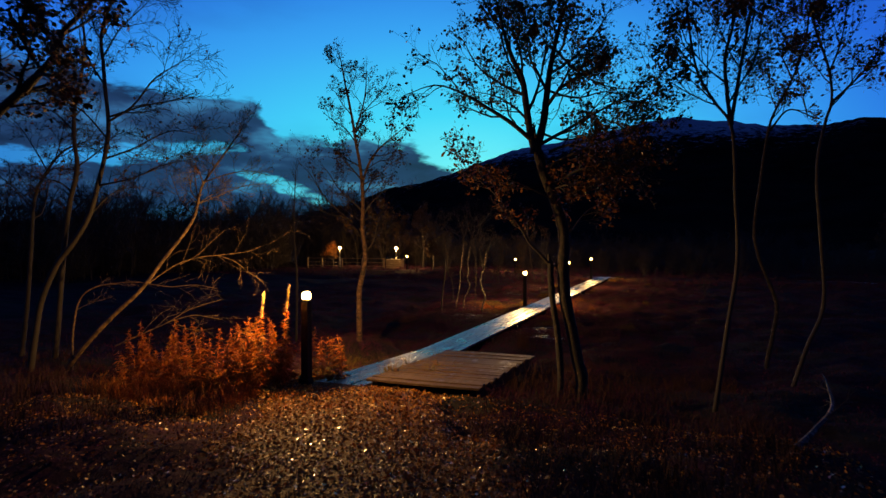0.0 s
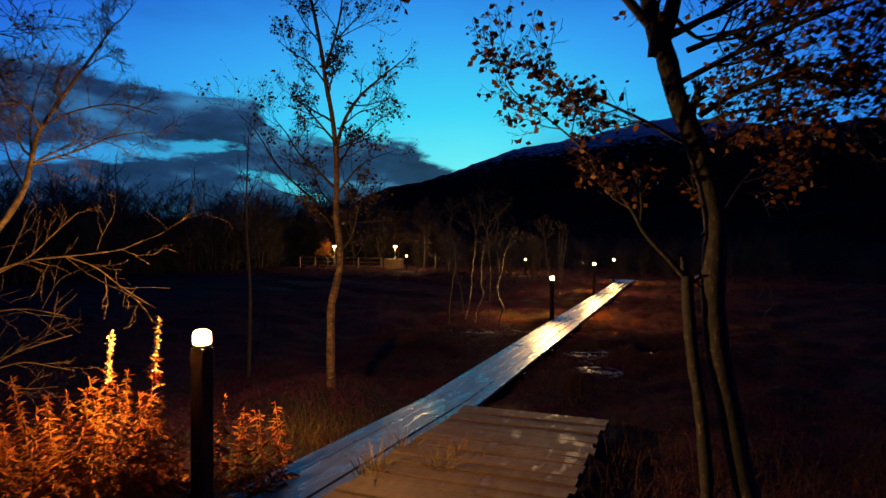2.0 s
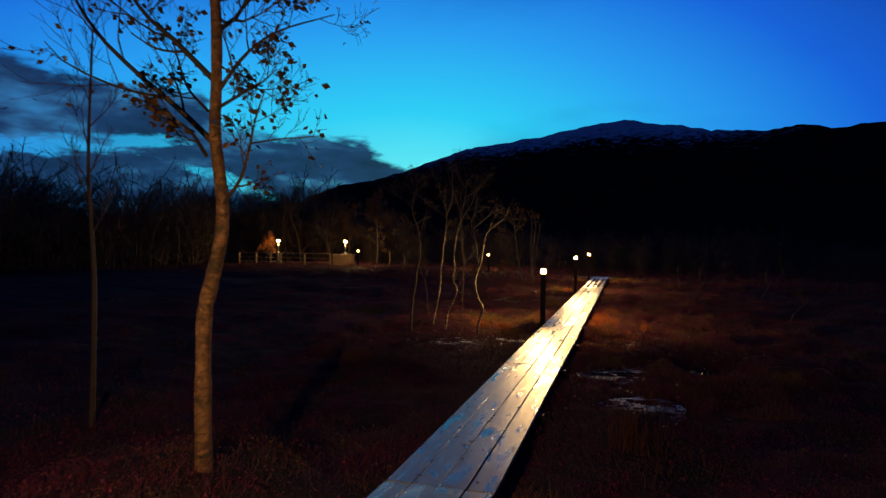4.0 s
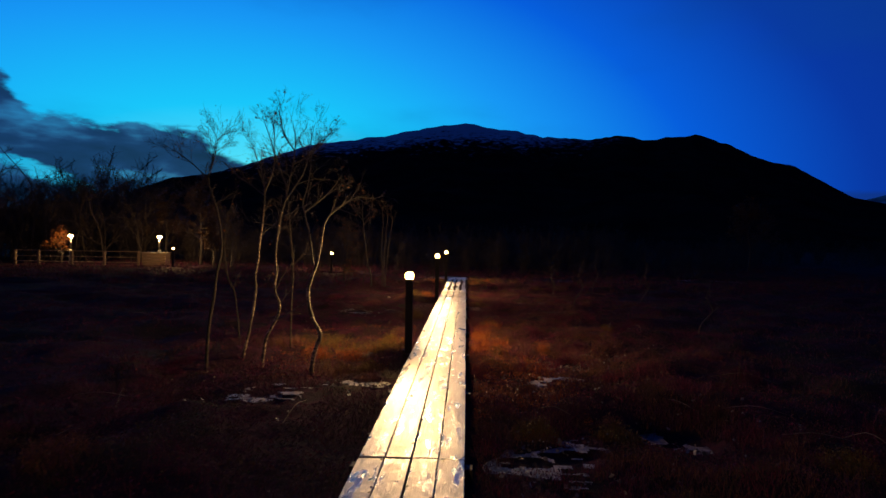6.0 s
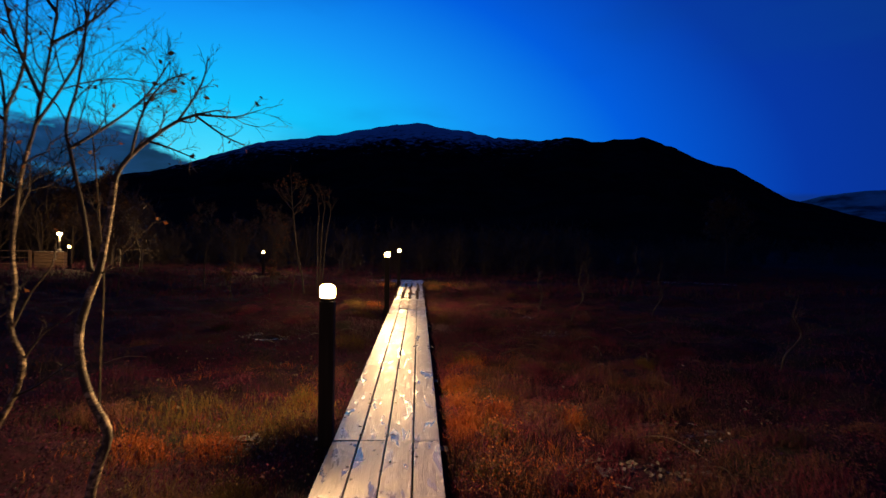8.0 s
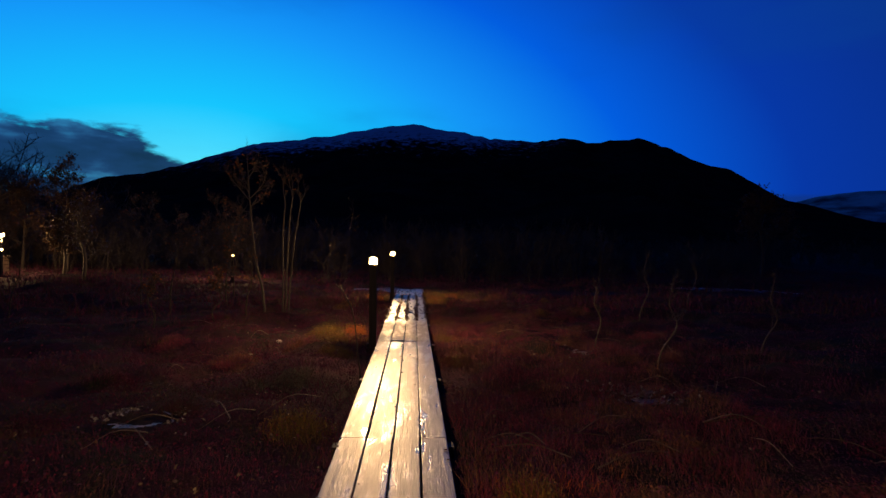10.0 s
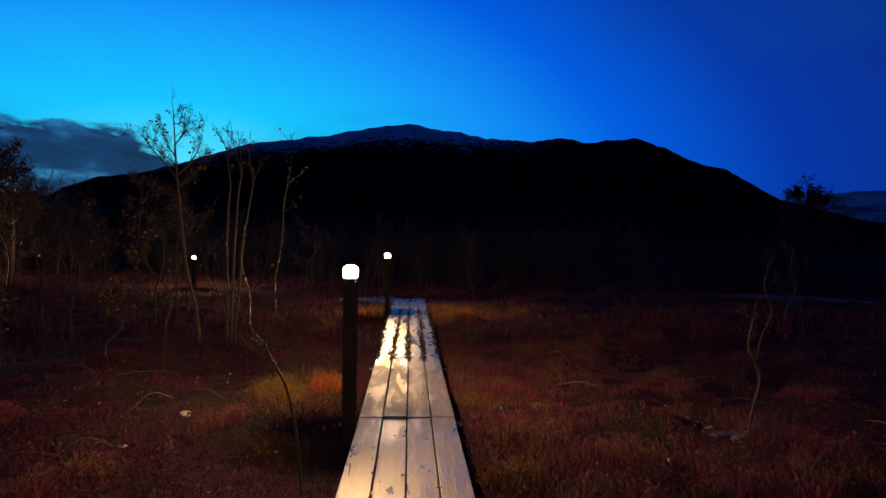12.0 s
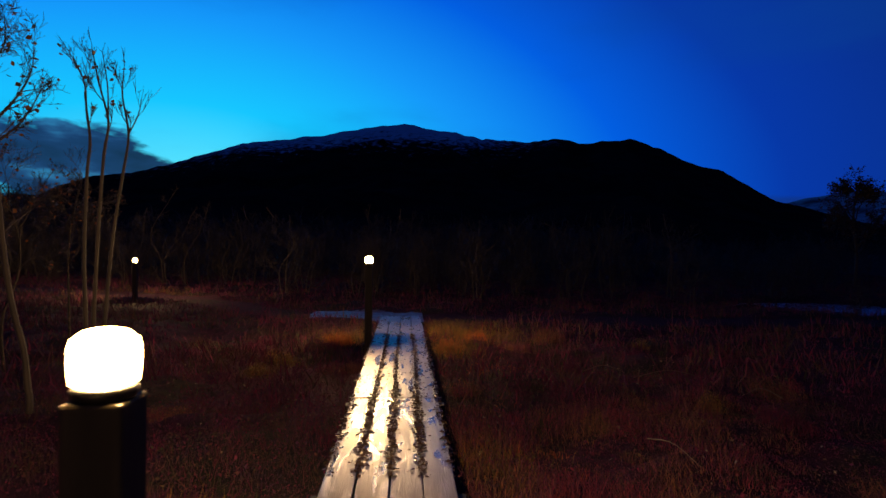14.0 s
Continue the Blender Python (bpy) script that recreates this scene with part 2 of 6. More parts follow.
k = Mat("thin_grey_ice")
v = k.coords("Position")
a = k.noise(v, 7, 8, 0.7)
k.put("Base Color", k.ramp(a, [(0.42, (0.04, 0.034, 0.034)), (0.7, (0.30, 0.27, 0.28))])).put("Roughness", k.ramp(a, [(0.4, 0.4), (0.65, 0.75)])).put("Specular IOR Level", 0.3)
k.bump(a, 0.8, 0.03)
M_ICE = k.m


def plant_material(name, stops, scale=0.7, rough=0.7, dark=0.55, shine=0.15, wet=False, mixed=0.25):
    """Colours change in patches over the ground and from leaf to leaf."""
    k = Mat(name)
    v = k.coords("Position")
    a = k.math("ADD", k.math("MULTIPLY", k.noise(v, scale, 4, 0.6), 1 - mixed), k.math("MULTIPLY", k.random(True), mixed))
    col = k.ramp(a, stops)
    col = k.mix(k.math("MULTIPLY", k.random(True), dark), col, (0.012, 0.009, 0.006))
    k.put("Base Color", col).put("Roughness", rough).put("Specular IOR Level", shine)
    if wet:
        k.put("Roughness", k.ramp(k.random(True), [(0.72, rough), (0.8, 0.22)])).put("Specular IOR Level", k.ramp(k.random(True), [(0.72, shine), (0.8, 0.5)]))
    return k.m


# Heath and bilberry carry added blue that imitates sky light on the leaves.
M_HEATH = plant_material("autumn_heath_leaves", [(0.34, (0.026, 0.034, 0.020)), (0.40, (0.042, 0.018, 0.040)), (0.45, (0.12, 0.016, 0.045)), (0.49, (0.046, 0.022, 0.060)),
                                                 (0.53, (0.085, 0.036, 0.035)), (0.57, (0.030, 0.040, 0.026)), (0.61, (0.11, 0.020, 0.050)), (0.66, (0.040, 0.024, 0.055)), (0.72, (0.07, 0.045, 0.035))], 1.1, dark=0.3, mixed=0.08, shine=0.03)
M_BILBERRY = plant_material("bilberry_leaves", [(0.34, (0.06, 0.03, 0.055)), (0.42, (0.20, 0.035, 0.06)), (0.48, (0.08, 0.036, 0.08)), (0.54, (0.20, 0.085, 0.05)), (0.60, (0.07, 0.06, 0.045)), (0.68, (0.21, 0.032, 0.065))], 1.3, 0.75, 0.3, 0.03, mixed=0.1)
M_GOLD = plant_material("golden_grass", [(0.36, (0.15, 0.07, 0.018)), (0.43, (0.10, 0.095, 0.02)), (0.5, (0.20, 0.10, 0.02)), (0.57, (0.075, 0.085, 0.018)), (0.64, (0.20, 0.065, 0.02))], 2.2, 0.6, 0.4)
M_DRY = plant_material("dry_grass", [(0.3, (0.055, 0.024, 0.016)), (0.5, (0.09, 0.042, 0.024)), (0.7, (0.055, 0.018, 0.014))], 1.0, 0.7, 0.6, 0.05)
M_LEAF = plant_material("brown_birch_leaves", [(0.3, (0.10, 0.035, 0.012)), (0.5, (0.18, 0.06, 0.016)), (0.7, (0.09, 0.045, 0.014))], 2.0, 0.5, 0.5)
M_LITTER = plant_material("wet_fallen_leaves", [(0.36, (0.30, 0.10, 0.02)), (0.46, (0.46, 0.18, 0.03)), (0.54, (0.17, 0.06, 0.02)), (0.62, (0.6, 0.33, 0.08))], 2.5, 0.5, 0.2, 0.1, True)
M_WEED = plant_material("rust_fireweed_leaves", [(0.3, (0.24, 0.045, 0.018)), (0.5, (0.36, 0.09, 0.02)), (0.7, (0.34, 0.15, 0.03))], 2.0, 0.5, 0.45)
M_SEED = plant_material("pale_seed_fluff", [(0.3, (0.5, 0.34, 0.16)), (0.7, (0.62, 0.46, 0.24))], 3.0, 0.8, 0.15)
# Board debris; on crowns it is a shaded version of the birch leaves.
M_DEBRIS_UNLIT_LEAF = plant_material("debris_and_unlit_leaves", [(0.3, (0.03, 0.018, 0.01)), (0.6, (0.07, 0.035, 0.016))], 3.0, 0.4, 0.5)

k = Mat("birch_bark")
v = k.coords("Position")
ring = k.noise(k.coords("Position", (22, 22, 34)), 1.0, 7, 0.7, distort=0.6)
spot = k.noise(k.coords("Position", (9, 9, 5)), 1.0, 5, 0.6)
white = k.ramp(ring, [(0.40, (0.018, 0.012, 0.009)), (0.49, (0.13, 0.09, 0.062)), (0.62, (0.38, 0.29, 0.21))])
k.put("Base Color", k.mix(k.ramp(spot, [(0.47, 0.0), (0.55, 0.93)]), white, (0.028, 0.020, 0.016))).put("Roughness", 0.75)
k.bump(ring, 0.6, 0.008)
M_BIRCH = k.m
k = Mat("reddish_birch_bark")
ring = k.noise(k.coords("Position", (14, 14, 20)), 1.0, 7, 0.7, distort=0.6)
knot = k.noise(k.coords("Position", (4, 4, 7)), 1.0, 4, 0.6)
warm = k.ramp(ring, [(0.38, (0.03, 0.014, 0.008)), (0.52, (0.10, 0.048, 0.026)), (0.68, (0.22, 0.12, 0.07))])
k.put("Base Color", k.mix(k.ramp(knot, [(0.56, 0.0), (0.64, 0.9)]), warm, (0.02, 0.013, 0.009))).put("Roughness", 0.8)
k.bump(ring, 0.7, 0.008)
M_REDBIRCH = k.m
k = Mat("willow_bark")
a = k.noise(k.coords("Position", (12, 12, 12)), 1.0, 6, 0.65)
k.put("Base Color", k.ramp(a, [(0.35, (0.03, 0.018, 0.011)), (0.53, (0.13, 0.072, 0.034)), (0.68, (0.27, 0.155, 0.07))])).put("Roughness", 0.75)
k.bump(a, 0.6, 0.006)
M_WILLOW = k.m
k = Mat("dark_bark")
v = k.coords("Position", (16, 16, 7))
a = k.noise(v, 2.0, 7, 0.7)
k.put("Base Color", k.ramp(a, [(0.45, (0.008, 0.006, 0.005)), (0.56, (0.024, 0.015, 0.010)), (0.68, (0.13, 0.08, 0.048))])).put("Roughness", 0.85)
k.bump(a, 0.8, 0.012)
M_BARK = k.m
# Darker than real twigs, so the shade on unlit trunks sits in this colour.
k = Mat("twig_and_shaded_bark")
k.put("Base Color", k.ramp(k.noise(k.coords("Position"), 6, 4), [(0.3, (0.009, 0.006, 0.005)), (0.7, (0.028, 0.017, 0.012))])).put("Roughness", 0.7)
M_TWIG_SHADED = k.m

k = Mat("mountain_heath_and_snow")
v = k.coords("Position")
z = k.n.new("ShaderNodeSeparateXYZ")
k.l.new(v, z.inputs[0])
rock = k.ramp(k.noise(v, 0.02, 8, 0.65), [(0.35, (0.008, 0.007, 0.007)), (0.65, (0.026, 0.02, 0.017))])
streak = k.noise(k.coords("Position", (0.07, 0.07, 0.09)), 1.0, 9, 0.72)
line = k.math("ADD", k.math("MULTIPLY", k.math("SUBTRACT", z.outputs[2], 178.0), 0.010), k.math("ADD", k.math("MULTIPLY", k.math("SUBTRACT", streak, 0.5), 4.5), 0.5))
line = k.math("SUBTRACT", line, k.math("MULTIPLY", k.math("MAXIMUM", k.math("SUBTRACT", z.outputs[0], 110.0), 0.0), 0.004))
k.put("Base Color", k.mix(k.ramp(line, [(0.4, 0.0), (0.9, 0.85)]), rock, (0.55, 0.6, 0.72))).put("Roughness", 0.95).put("Specular IOR Level", 0.0)
M_MOUNT = k.m
k = Mat("distant_snowy_ridge")
k.put("Base Color", k.ramp(k.noise(k.coords("Position"), 0.006, 7, 0.6), [(0.4, (0.08, 0.09, 0.1)), (0.6, (0.5, 0.52, 0.55))])).put("Roughness", 0.9).put("Specular IOR Level", 0.0)
M_FARMOUNT = k.m
k = Mat("lit_rough_timber")
a = k.noise(k.coords("Position", (3, 3, 25)), 1.5, 6)
k.put("Base Color", k.ramp(a, [(0.3, (0.08, 0.05, 0.03)), (0.7, (0.18, 0.12, 0.075))])).put("Roughness", 0.75)
M_TIMBER = k.m
k = Mat("pale_stone")
a = k.noise(k.coords("Position"), 7, 7, 0.65)
k.put("Base Color", k.ramp(a, [(0.3, (0.16, 0.14, 0.12)), (0.7, (0.42, 0.38, 0.34))])).put("Roughness", 0.7)
k.bump(a, 0.7, 0.02)
M_STONE = k.m


# ---- mesh helpers ----
def raw_mesh(name, verts, faces, material, smooth=False):
    """A mesh from arrays of places and of equal-sided faces."""
    verts, faces = np.asarray(verts, np.float32), np.asarray(faces, np.int32)
    me = bpy.data.meshes.new(name)
    n, s = faces.shape
    me.vertices.add(len(verts))
    me.vertices.foreach_set("co", verts.ravel())
    me.loops.add(n * s)
    me.loops.foreach_set("vertex_index", faces.ravel())
    me.polygons.add(n)
    me.polygons.foreach_set("loop_start", np.arange(0, n * s, s, dtype=np.int32))
    if smooth:
        me.polygons.foreach_set("use_smooth", np.ones(n, bool))
    me.update(calc_edges=True)
    me.materials.append(material)
    return me


def child(name, mesh, parent, label=""):
    ob = new(name, mesh)
    ob.parent = parent
    return tagged(ob, label) if label else ob


def part(name, bm, material, parent, label="", smooth=False):
    me = bpy.data.meshes.new(name)
    for f in bm.faces:
        f.smooth = smooth
    bm.to_mesh(me)
    bm.free()
    me.materials.append(material)
    return child(name, me, parent, label)


def thing(name, m, label, category, group="", kind=""):
    ob = new(name)
    ob.empty_display_size = 0.2
    ob.matrix_basis = m
    return tagged(ob, label, category, group, kind)


def box(bm, x0, x1, y0, y1, z0, z1, bevel=0.0, seg=2):
    r = bmesh.ops.create_cube(bm, size=1.0, matrix=Matrix.LocRotScale(((x0 + x1) / 2, (y0 + y1) / 2, (z0 + z1) / 2), None, (x1 - x0, y1 - y0, z1 - z0)))
    if bevel:
        es = list({e for v in r["verts"] for e in v.link_edges})
        bmesh.ops.bevel(bm, geom=es, offset=bevel, segments=seg, affect="EDGES", profile=0.5)
    return bm


def lathe(bm, profile, seg=24):
    """A turned solid from (radius, height) pairs, closed at both ends."""
    rings = []
    for r, h in profile:
        rings.append([bm.verts.new((r * math.cos(2 * math.pi * i / seg), r * math.sin(2 * math.pi * i / seg), h)) for i in range(seg)])
    for a, b in zip(rings, rings[1:]):
        for i in range(seg):
            bm.faces.new((a[i], a[(i + 1) % seg], b[(i + 1) % seg], b[i]))
    bm.faces.new(rings[0][::-1])
    bm.faces.new(rings[-1])
    return bm


def smooth(a, b, x):
    u = np.clip((x - a) / (b - a), 0, 1)
    return u * u * (3 - 2 * u)


def value_noise(x, y, seed=0):
    """Smooth noise of unit cell size over arrays, about -1 to 1."""
    x, y = np.asarray(x, float), np.asarray(y, float)
    i, j = np.floor(x), np.floor(y)
    u, v = x - i, y - j
    u, v = u * u * (3 - 2 * u), v * v * (3 - 2 * v)

    def h(a, b):
        s = np.sin(a * 127.1 + b * 311.7 + seed * 74.7) * 43758.5453
        return (s - np.floor(s)) * 2 - 1

    return (h(i, j) * (1 - u) + h(i + 1, j) * u) * (1 - v) + (h(i, j + 1) * (1 - u) + h(i + 1, j + 1) * u) * v


# ---- lie of the land ----
def board_z(y):
    """Top of the boardwalk along its length."""
    return 0.043 * np.maximum(-9.3 - np.asarray(y, float), 0) - 0.03 * np.maximum(np.asarray(y, float) - 18.0, 0) * 0.5


def trail_x(y):
    """Middle of the gravel trail that comes down to the boardwalk."""
    return np.interp(y, [-30, -21, -17, -14, -13], [9.6, 4.9, 2.35, 0.55, 0.25])


def trail(x, y):
    """1 on the gravel trail, 0 off it."""
    half = np.interp(y, [-30, -21, -17, -14.4, -13.2], [1.2, 1.15, 1.25, 1.35, 1.2]) + 0.25 * value_noise(x * 1.7, y * 1.7, 5)
    return smooth(half + 0.15, half - 0.15, np.abs(x - trail_x(y))) * smooth(-12.6, -13.2, y)


CROSS = [(14, 20.6), (6, 21.4), (1.5, 21.9), (-2.5, 22.4), (-6, 25.6), (-11, 27.0), (-18, 29.6), (-30, 31.5)]


def cross_y(x):
    p = CROSS[::-1]
    return np.interp(x, [a for a, _ in p], [b for _, b in p])


def cross(x, y):
    return smooth(1.0, 0.7, np.abs(y - cross_y(x)) + 0.12 * value_noise(x * 2, y * 2, 8))


HOLLOWS = [(1.6, -1.3, 0.7), (2.1, 0.0, 0.5), (1.6, 1.9, 0.45), (-1.2, 0.55, 0.35), (-1.6, -2.4, 0.75), (-0.9, -1.6, 0.4), (2.5, -3.3, 0.8), (1.1, -4.1, 0.7),
           (1.4, -6.0, 0.6), (2.9, 1.2, 0.6), (2.6, 6.2, 0.4), (3.1, 9.3, 0.5), (-2.2, 5.2, 0.3)]


def land(x, y):
    x, y = np.asarray(x, float), np.asarray(y, float)
    rise = 0.69 * smooth(-8.5, -20.5, y)
    z = -0.15 + rise
    far = np.hypot(x, y)
    off = smooth(0.5, 1.6, np.abs(x)) if np.ndim(x) else float(smooth(0.5, 1.6, abs(x)))
    calm = 1 - np.maximum(np.maximum(trail(x, y), cross(x, y)), (1 - off) * smooth(-14, -13, y) * smooth(22, 21, y))
    bumps = 0.12 * value_noise(x * 0.9, y * 0.9, 1) + 0.065 * value_noise(x * 2.3, y * 2.3, 2) + 0.03 * value_noise(x * 5.1, y * 5.1, 3)
    z = z + bumps * np.clip(calm, 0.06, 1) + 0.25 * value_noise(x * 0.08, y * 0.08, 4) * smooth(8, 30, far)
    for hx, hy, hr in HOLLOWS:
        d = np.hypot(x - hx, (y - hy) * 1.3) + 0.3 * value_noise(x * 3, y * 3, 6) + 0.14 * value_noise(x * 8, y * 8, 7)
        z = z - 0.05 * smooth(hr, hr * 0.35, d)
    z = z + 0.06 * smooth(-12.8, -13.9, y) * smooth(-15.5, -14.3, y) * trail(x, y)
    under = board_z(y) - 0.13
    on = (1 - smooth(0.5, 0.8, np.abs(x))) * smooth(-13.3, -12.7, y) * smooth(21.4, 21, y)
    z = np.where(on > 0, z * (1 - on) + np.minimum(z, under) * on, z)
    lap = smooth(-12.9, -13.5, y) * smooth(-15.6, -14.2, y) * smooth(1.9, 0.9, np.abs(x - 0.1))
    z = z * (1 - lap) + np.maximum(z, 0.043 * (-9.3 - np.maximum(y, -13.8)) + 0.012) * lap
    deck = smooth(0.2, 0.5, x) * smooth(2.6, 2.2, x) * smooth(-13.5, -13.1, y) * smooth(-9.5, -9.9, y)
    z = z * (1 - deck) + np.minimum(z, 0.06 + 0.03 * (-10 - y)) * deck
    z = z + 0.2 * smooth(1.4, 0.4, np.hypot(x + 1.46, y + 10.02))
    z = z - 0.45 * smooth(4.5, 2.5, np.hypot(x - 13.8, y - 26.2))
    return z


def ground_at(x, y):
    return float(land(np.array([x]), np.array([y]))[0])


def axis(lo, hi, step, reach):
    """Even steps between lo and hi that widen out to +-reach."""
    mid = list(np.arange(lo, hi + step / 2, step))
    s, out = step, []
    v = hi
    while v < reach:
        s *= 1.22
        v += s
        out.append(v)
    s, left, v = step, [], lo
    while v > -reach:
        s *= 1.22
        v -= s
        left.append(v)
    return np.array(left[::-1] + mid + out)


def sheet(name, xs, ys, zf, material, keep=None):
    gx, gy = np.meshgrid(xs, ys)
    gz = zf(gx, gy)
    n, m = gx.shape
    idx = np.arange(n * m).reshape(n, m)
    q = np.stack([idx[:-1, :-1], idx[:-1, 1:], idx[1:, 1:], idx[1:, :-1]], -1).reshape(-1, 4)
    v = np.stack([gx, gy, gz], -1).reshape(-1, 3)
    if keep is not None:
        kk = keep(gx, gy).ravel()
        q = q[kk[q].all(1)]
        used = np.unique(q)
        remap = np.zeros(len(v), np.int32)
        remap[used] = np.arange(len(used))
        v, q = v[used], remap[q]
    return raw_mesh(name, v, q, material, True)


ground = new("ground", sheet("ground", axis(-12, 12, 0.16, 3200), axis(-22, 30, 0.16, 3200), land, M_SOIL))
tagged(ground, "uneven boggy heath soil with hummocks and hollows", "ground", kind="structure")
gravel = new("gravel_trail", sheet("gravel_trail", np.arange(-4, 9, 0.12), np.arange(-28, -12.6, 0.12), lambda x, y: land(x, y) + 0.03 * trail(x, y) - 0.012, M_GRAVEL, lambda x, y: trail(x, y) > 0.05))
tagged(gravel, "wet gravel trail strewn with fallen leaves", "path", kind="structure")
crossing = new("crossing_path", sheet("crossing_path", np.arange(-2.1, 0.6, 0.1), np.arange(19, 26, 0.1), lambda x, y: land(x, y) + 0.035 * cross(x, y) - 0.01, M_WETPATH, lambda x, y: cross(x, y) > 0.05))
tagged(crossing, "wet trodden path crossing behind the boardwalk's end", "path", kind="structure")


def pool(x, y, r, z, material, label, name="puddle"):
    bm = bmesh.new()
    vs = [bm.verts.new((r * (1 + 0.12 * math.sin(3 * t + x)) * math.cos(t), r * 0.9 * math.sin(t), 0)) for t in np.linspace(0, 2 * math.pi, 28, endpoint=False)]
    f = bm.faces.new(vs)
    ex = bmesh.ops.extrude_face_region(bm, geom=[f])
    for v in ex["geom"]:
        if isinstance(v, bmesh.types.BMVert):
            v.co.z += 0.02
    me = bpy.data.meshes.new(name)
    bm.to_mesh(me)
    bm.free()
    me.materials.append(material)
    ob = new(name, me)
    ob.location = (x, y, z)
    return tagged(ob, label, "puddle", "puddles in the bog", "structure")


def ice_patch(x0, y0, r, label):
    """A flat skin of ice that fills a hollow up to its rim."""
    near = np.linspace(-r * 0.4, r * 0.4, 9)
    gx, gy = np.meshgrid(x0 + near, y0 + near)
    level = float(np.percentile(land(gx, gy), 55)) + 0.02
    s = np.arange(-r, r, 0.025)
    me = sheet("ice_patch", x0 + s, y0 + s, lambda x, y: level + 0 * x, M_ICE, lambda x, y: (land(x, y) < level + 0.01) & (np.hypot(x - x0, y - y0) < r) & (value_noise(x * 3.1, y * 5.0, 61) + 0.7 * value_noise(x * 9, y * 14, 62) > 0.12))
    if len(me.polygons):
        tagged(new("ice_patch", me), label, "ice", "ragged ice in the bog's hollows", "structure")


for hx, hy, hr in HOLLOWS:
    ice_patch(hx, hy, hr * 0.95, "ragged pale ice and bleached mud among heather")
pond = pool(13.8, 26.2, 3.6, -0.5, M_WATER, "still dark pond reflecting the dusk sky", "pond")
tagged(pond, category="pond")


# ---- mountain ----
RIDGE = [(-180, 2.0), (-120, 2.4), (-90, 2.2), (-60, 1.7), (-45, 2.0), (-36, 2.3), (-33.7, 2.8), (-31.4, 3.55), (-29.8, 3.55), (-28.8, 4.2), (-26.2, 5.25), (-23.4, 5.7), (-20.4, 6.65),
         (-17.4, 7.8), (-15.1, 8.6), (-10.1, 9.5), (-7.6, 9.8), (-5.5, 10.35), (-2.4, 10.8), (-0.1, 11.1), (1.8, 10.75), (4.4, 10.4), (5.5, 10.05), (8.1, 9.75), (11.0, 9.5),
         (13.3, 9.84), (14.8, 9.7), (15.8, 9.3), (18.3, 9.46), (20.7, 9.57), (23, 8.55), (25.3, 7.25), (27.5, 6.7), (29.2, 5.65), (31.7, 4.0), (33.7, 3.5), (35.6, 2.8), (38, 2.1),
         (45, 1.6), (70, 1.8), (120, 2.3), (180, 2.0)]


def mountain(name, top_r, base_r, ridge, a0, a1, na, nr, material, label, rough=1.0):
    a = np.linspace(a0, a1, na)
    elev = np.interp(a, [p[0] for p in ridge], [p[1] for p in ridge])
    elev = elev + rough * 0.07 * (value_noise(a * 1.3, a * 0, 11) + 0.6 * value_noise(a * 3.7, a * 0, 12) + 0.4 * value_noise(a * 9, a * 0, 13)) * smooth(2.0, 6.0, elev)
    u = np.concatenate([np.linspace(0, 1, nr), [1.08, 1.3]])
    rr = base_r + (top_r - base_r) * u
    A, R = np.meshgrid(np.radians(a), rr)
    H = np.tan(np.radians(elev))[None] * top_r
    U = np.minimum(u, 1.0)[:, None]
    Z = -3.0 + (H + 4.5) * U ** 1.35
    X, Y = R * np.sin(A), R * np.cos(A)
    bump = 16 * value_noise(X / 120, Y / 120, 21) + 9 * value_noise(X / 45, Y / 45, 22) + 5 * value_noise(X / 18, Y / 18, 23)
    Z = Z + bump * (U * (1 - U) * 4) * np.clip(H / 250, 0.05, 1) * rough
    Z = Z - np.where(u > 1, (u - 1) * 260, 0)[:, None]
    n, m = Z.shape
    idx = np.arange(n * m).reshape(n, m)
    q = np.stack([idx[:-1, :-1], idx[:-1, 1:], idx[1:, 1:], idx[1:, :-1]], -1).reshape(-1, 4)[:, ::-1]
    ob = new(name, raw_mesh(name, np.stack([X, Y, Z], -1).reshape(-1, 3), q, material, True))
    return tagged(ob, label, "mountain", kind="structure")


mountain("mountain", 1400, 170, RIDGE, -180, 180, 900, 60, M_MOUNT, "dark rounded mountain with a dusting of snow along its top")
mountain("distant_ridge", 3000, 1900, [(24, 1.0), (30, 3.1), (34, 4.15), (37, 4.5), (42, 4.4), (50, 4.6), (62, 3.6), (75, 1.5)], 24, 75, 160, 24, M_FARMOUNT, "pale snowy ridge far away under the dusk sky", 0.5)


# ---- boardwalk ----
boardwalk = thing("boardwalk", Matrix(), "narrow wet plank boardwalk of four boards across the bog", "boardwalk", kind="structure")
JOINTS = [-13.75, -9.32, -4.66, 0.0, 4.57, 9.32, 13.8, 18.0, 20.95]
rng = random.Random(7)
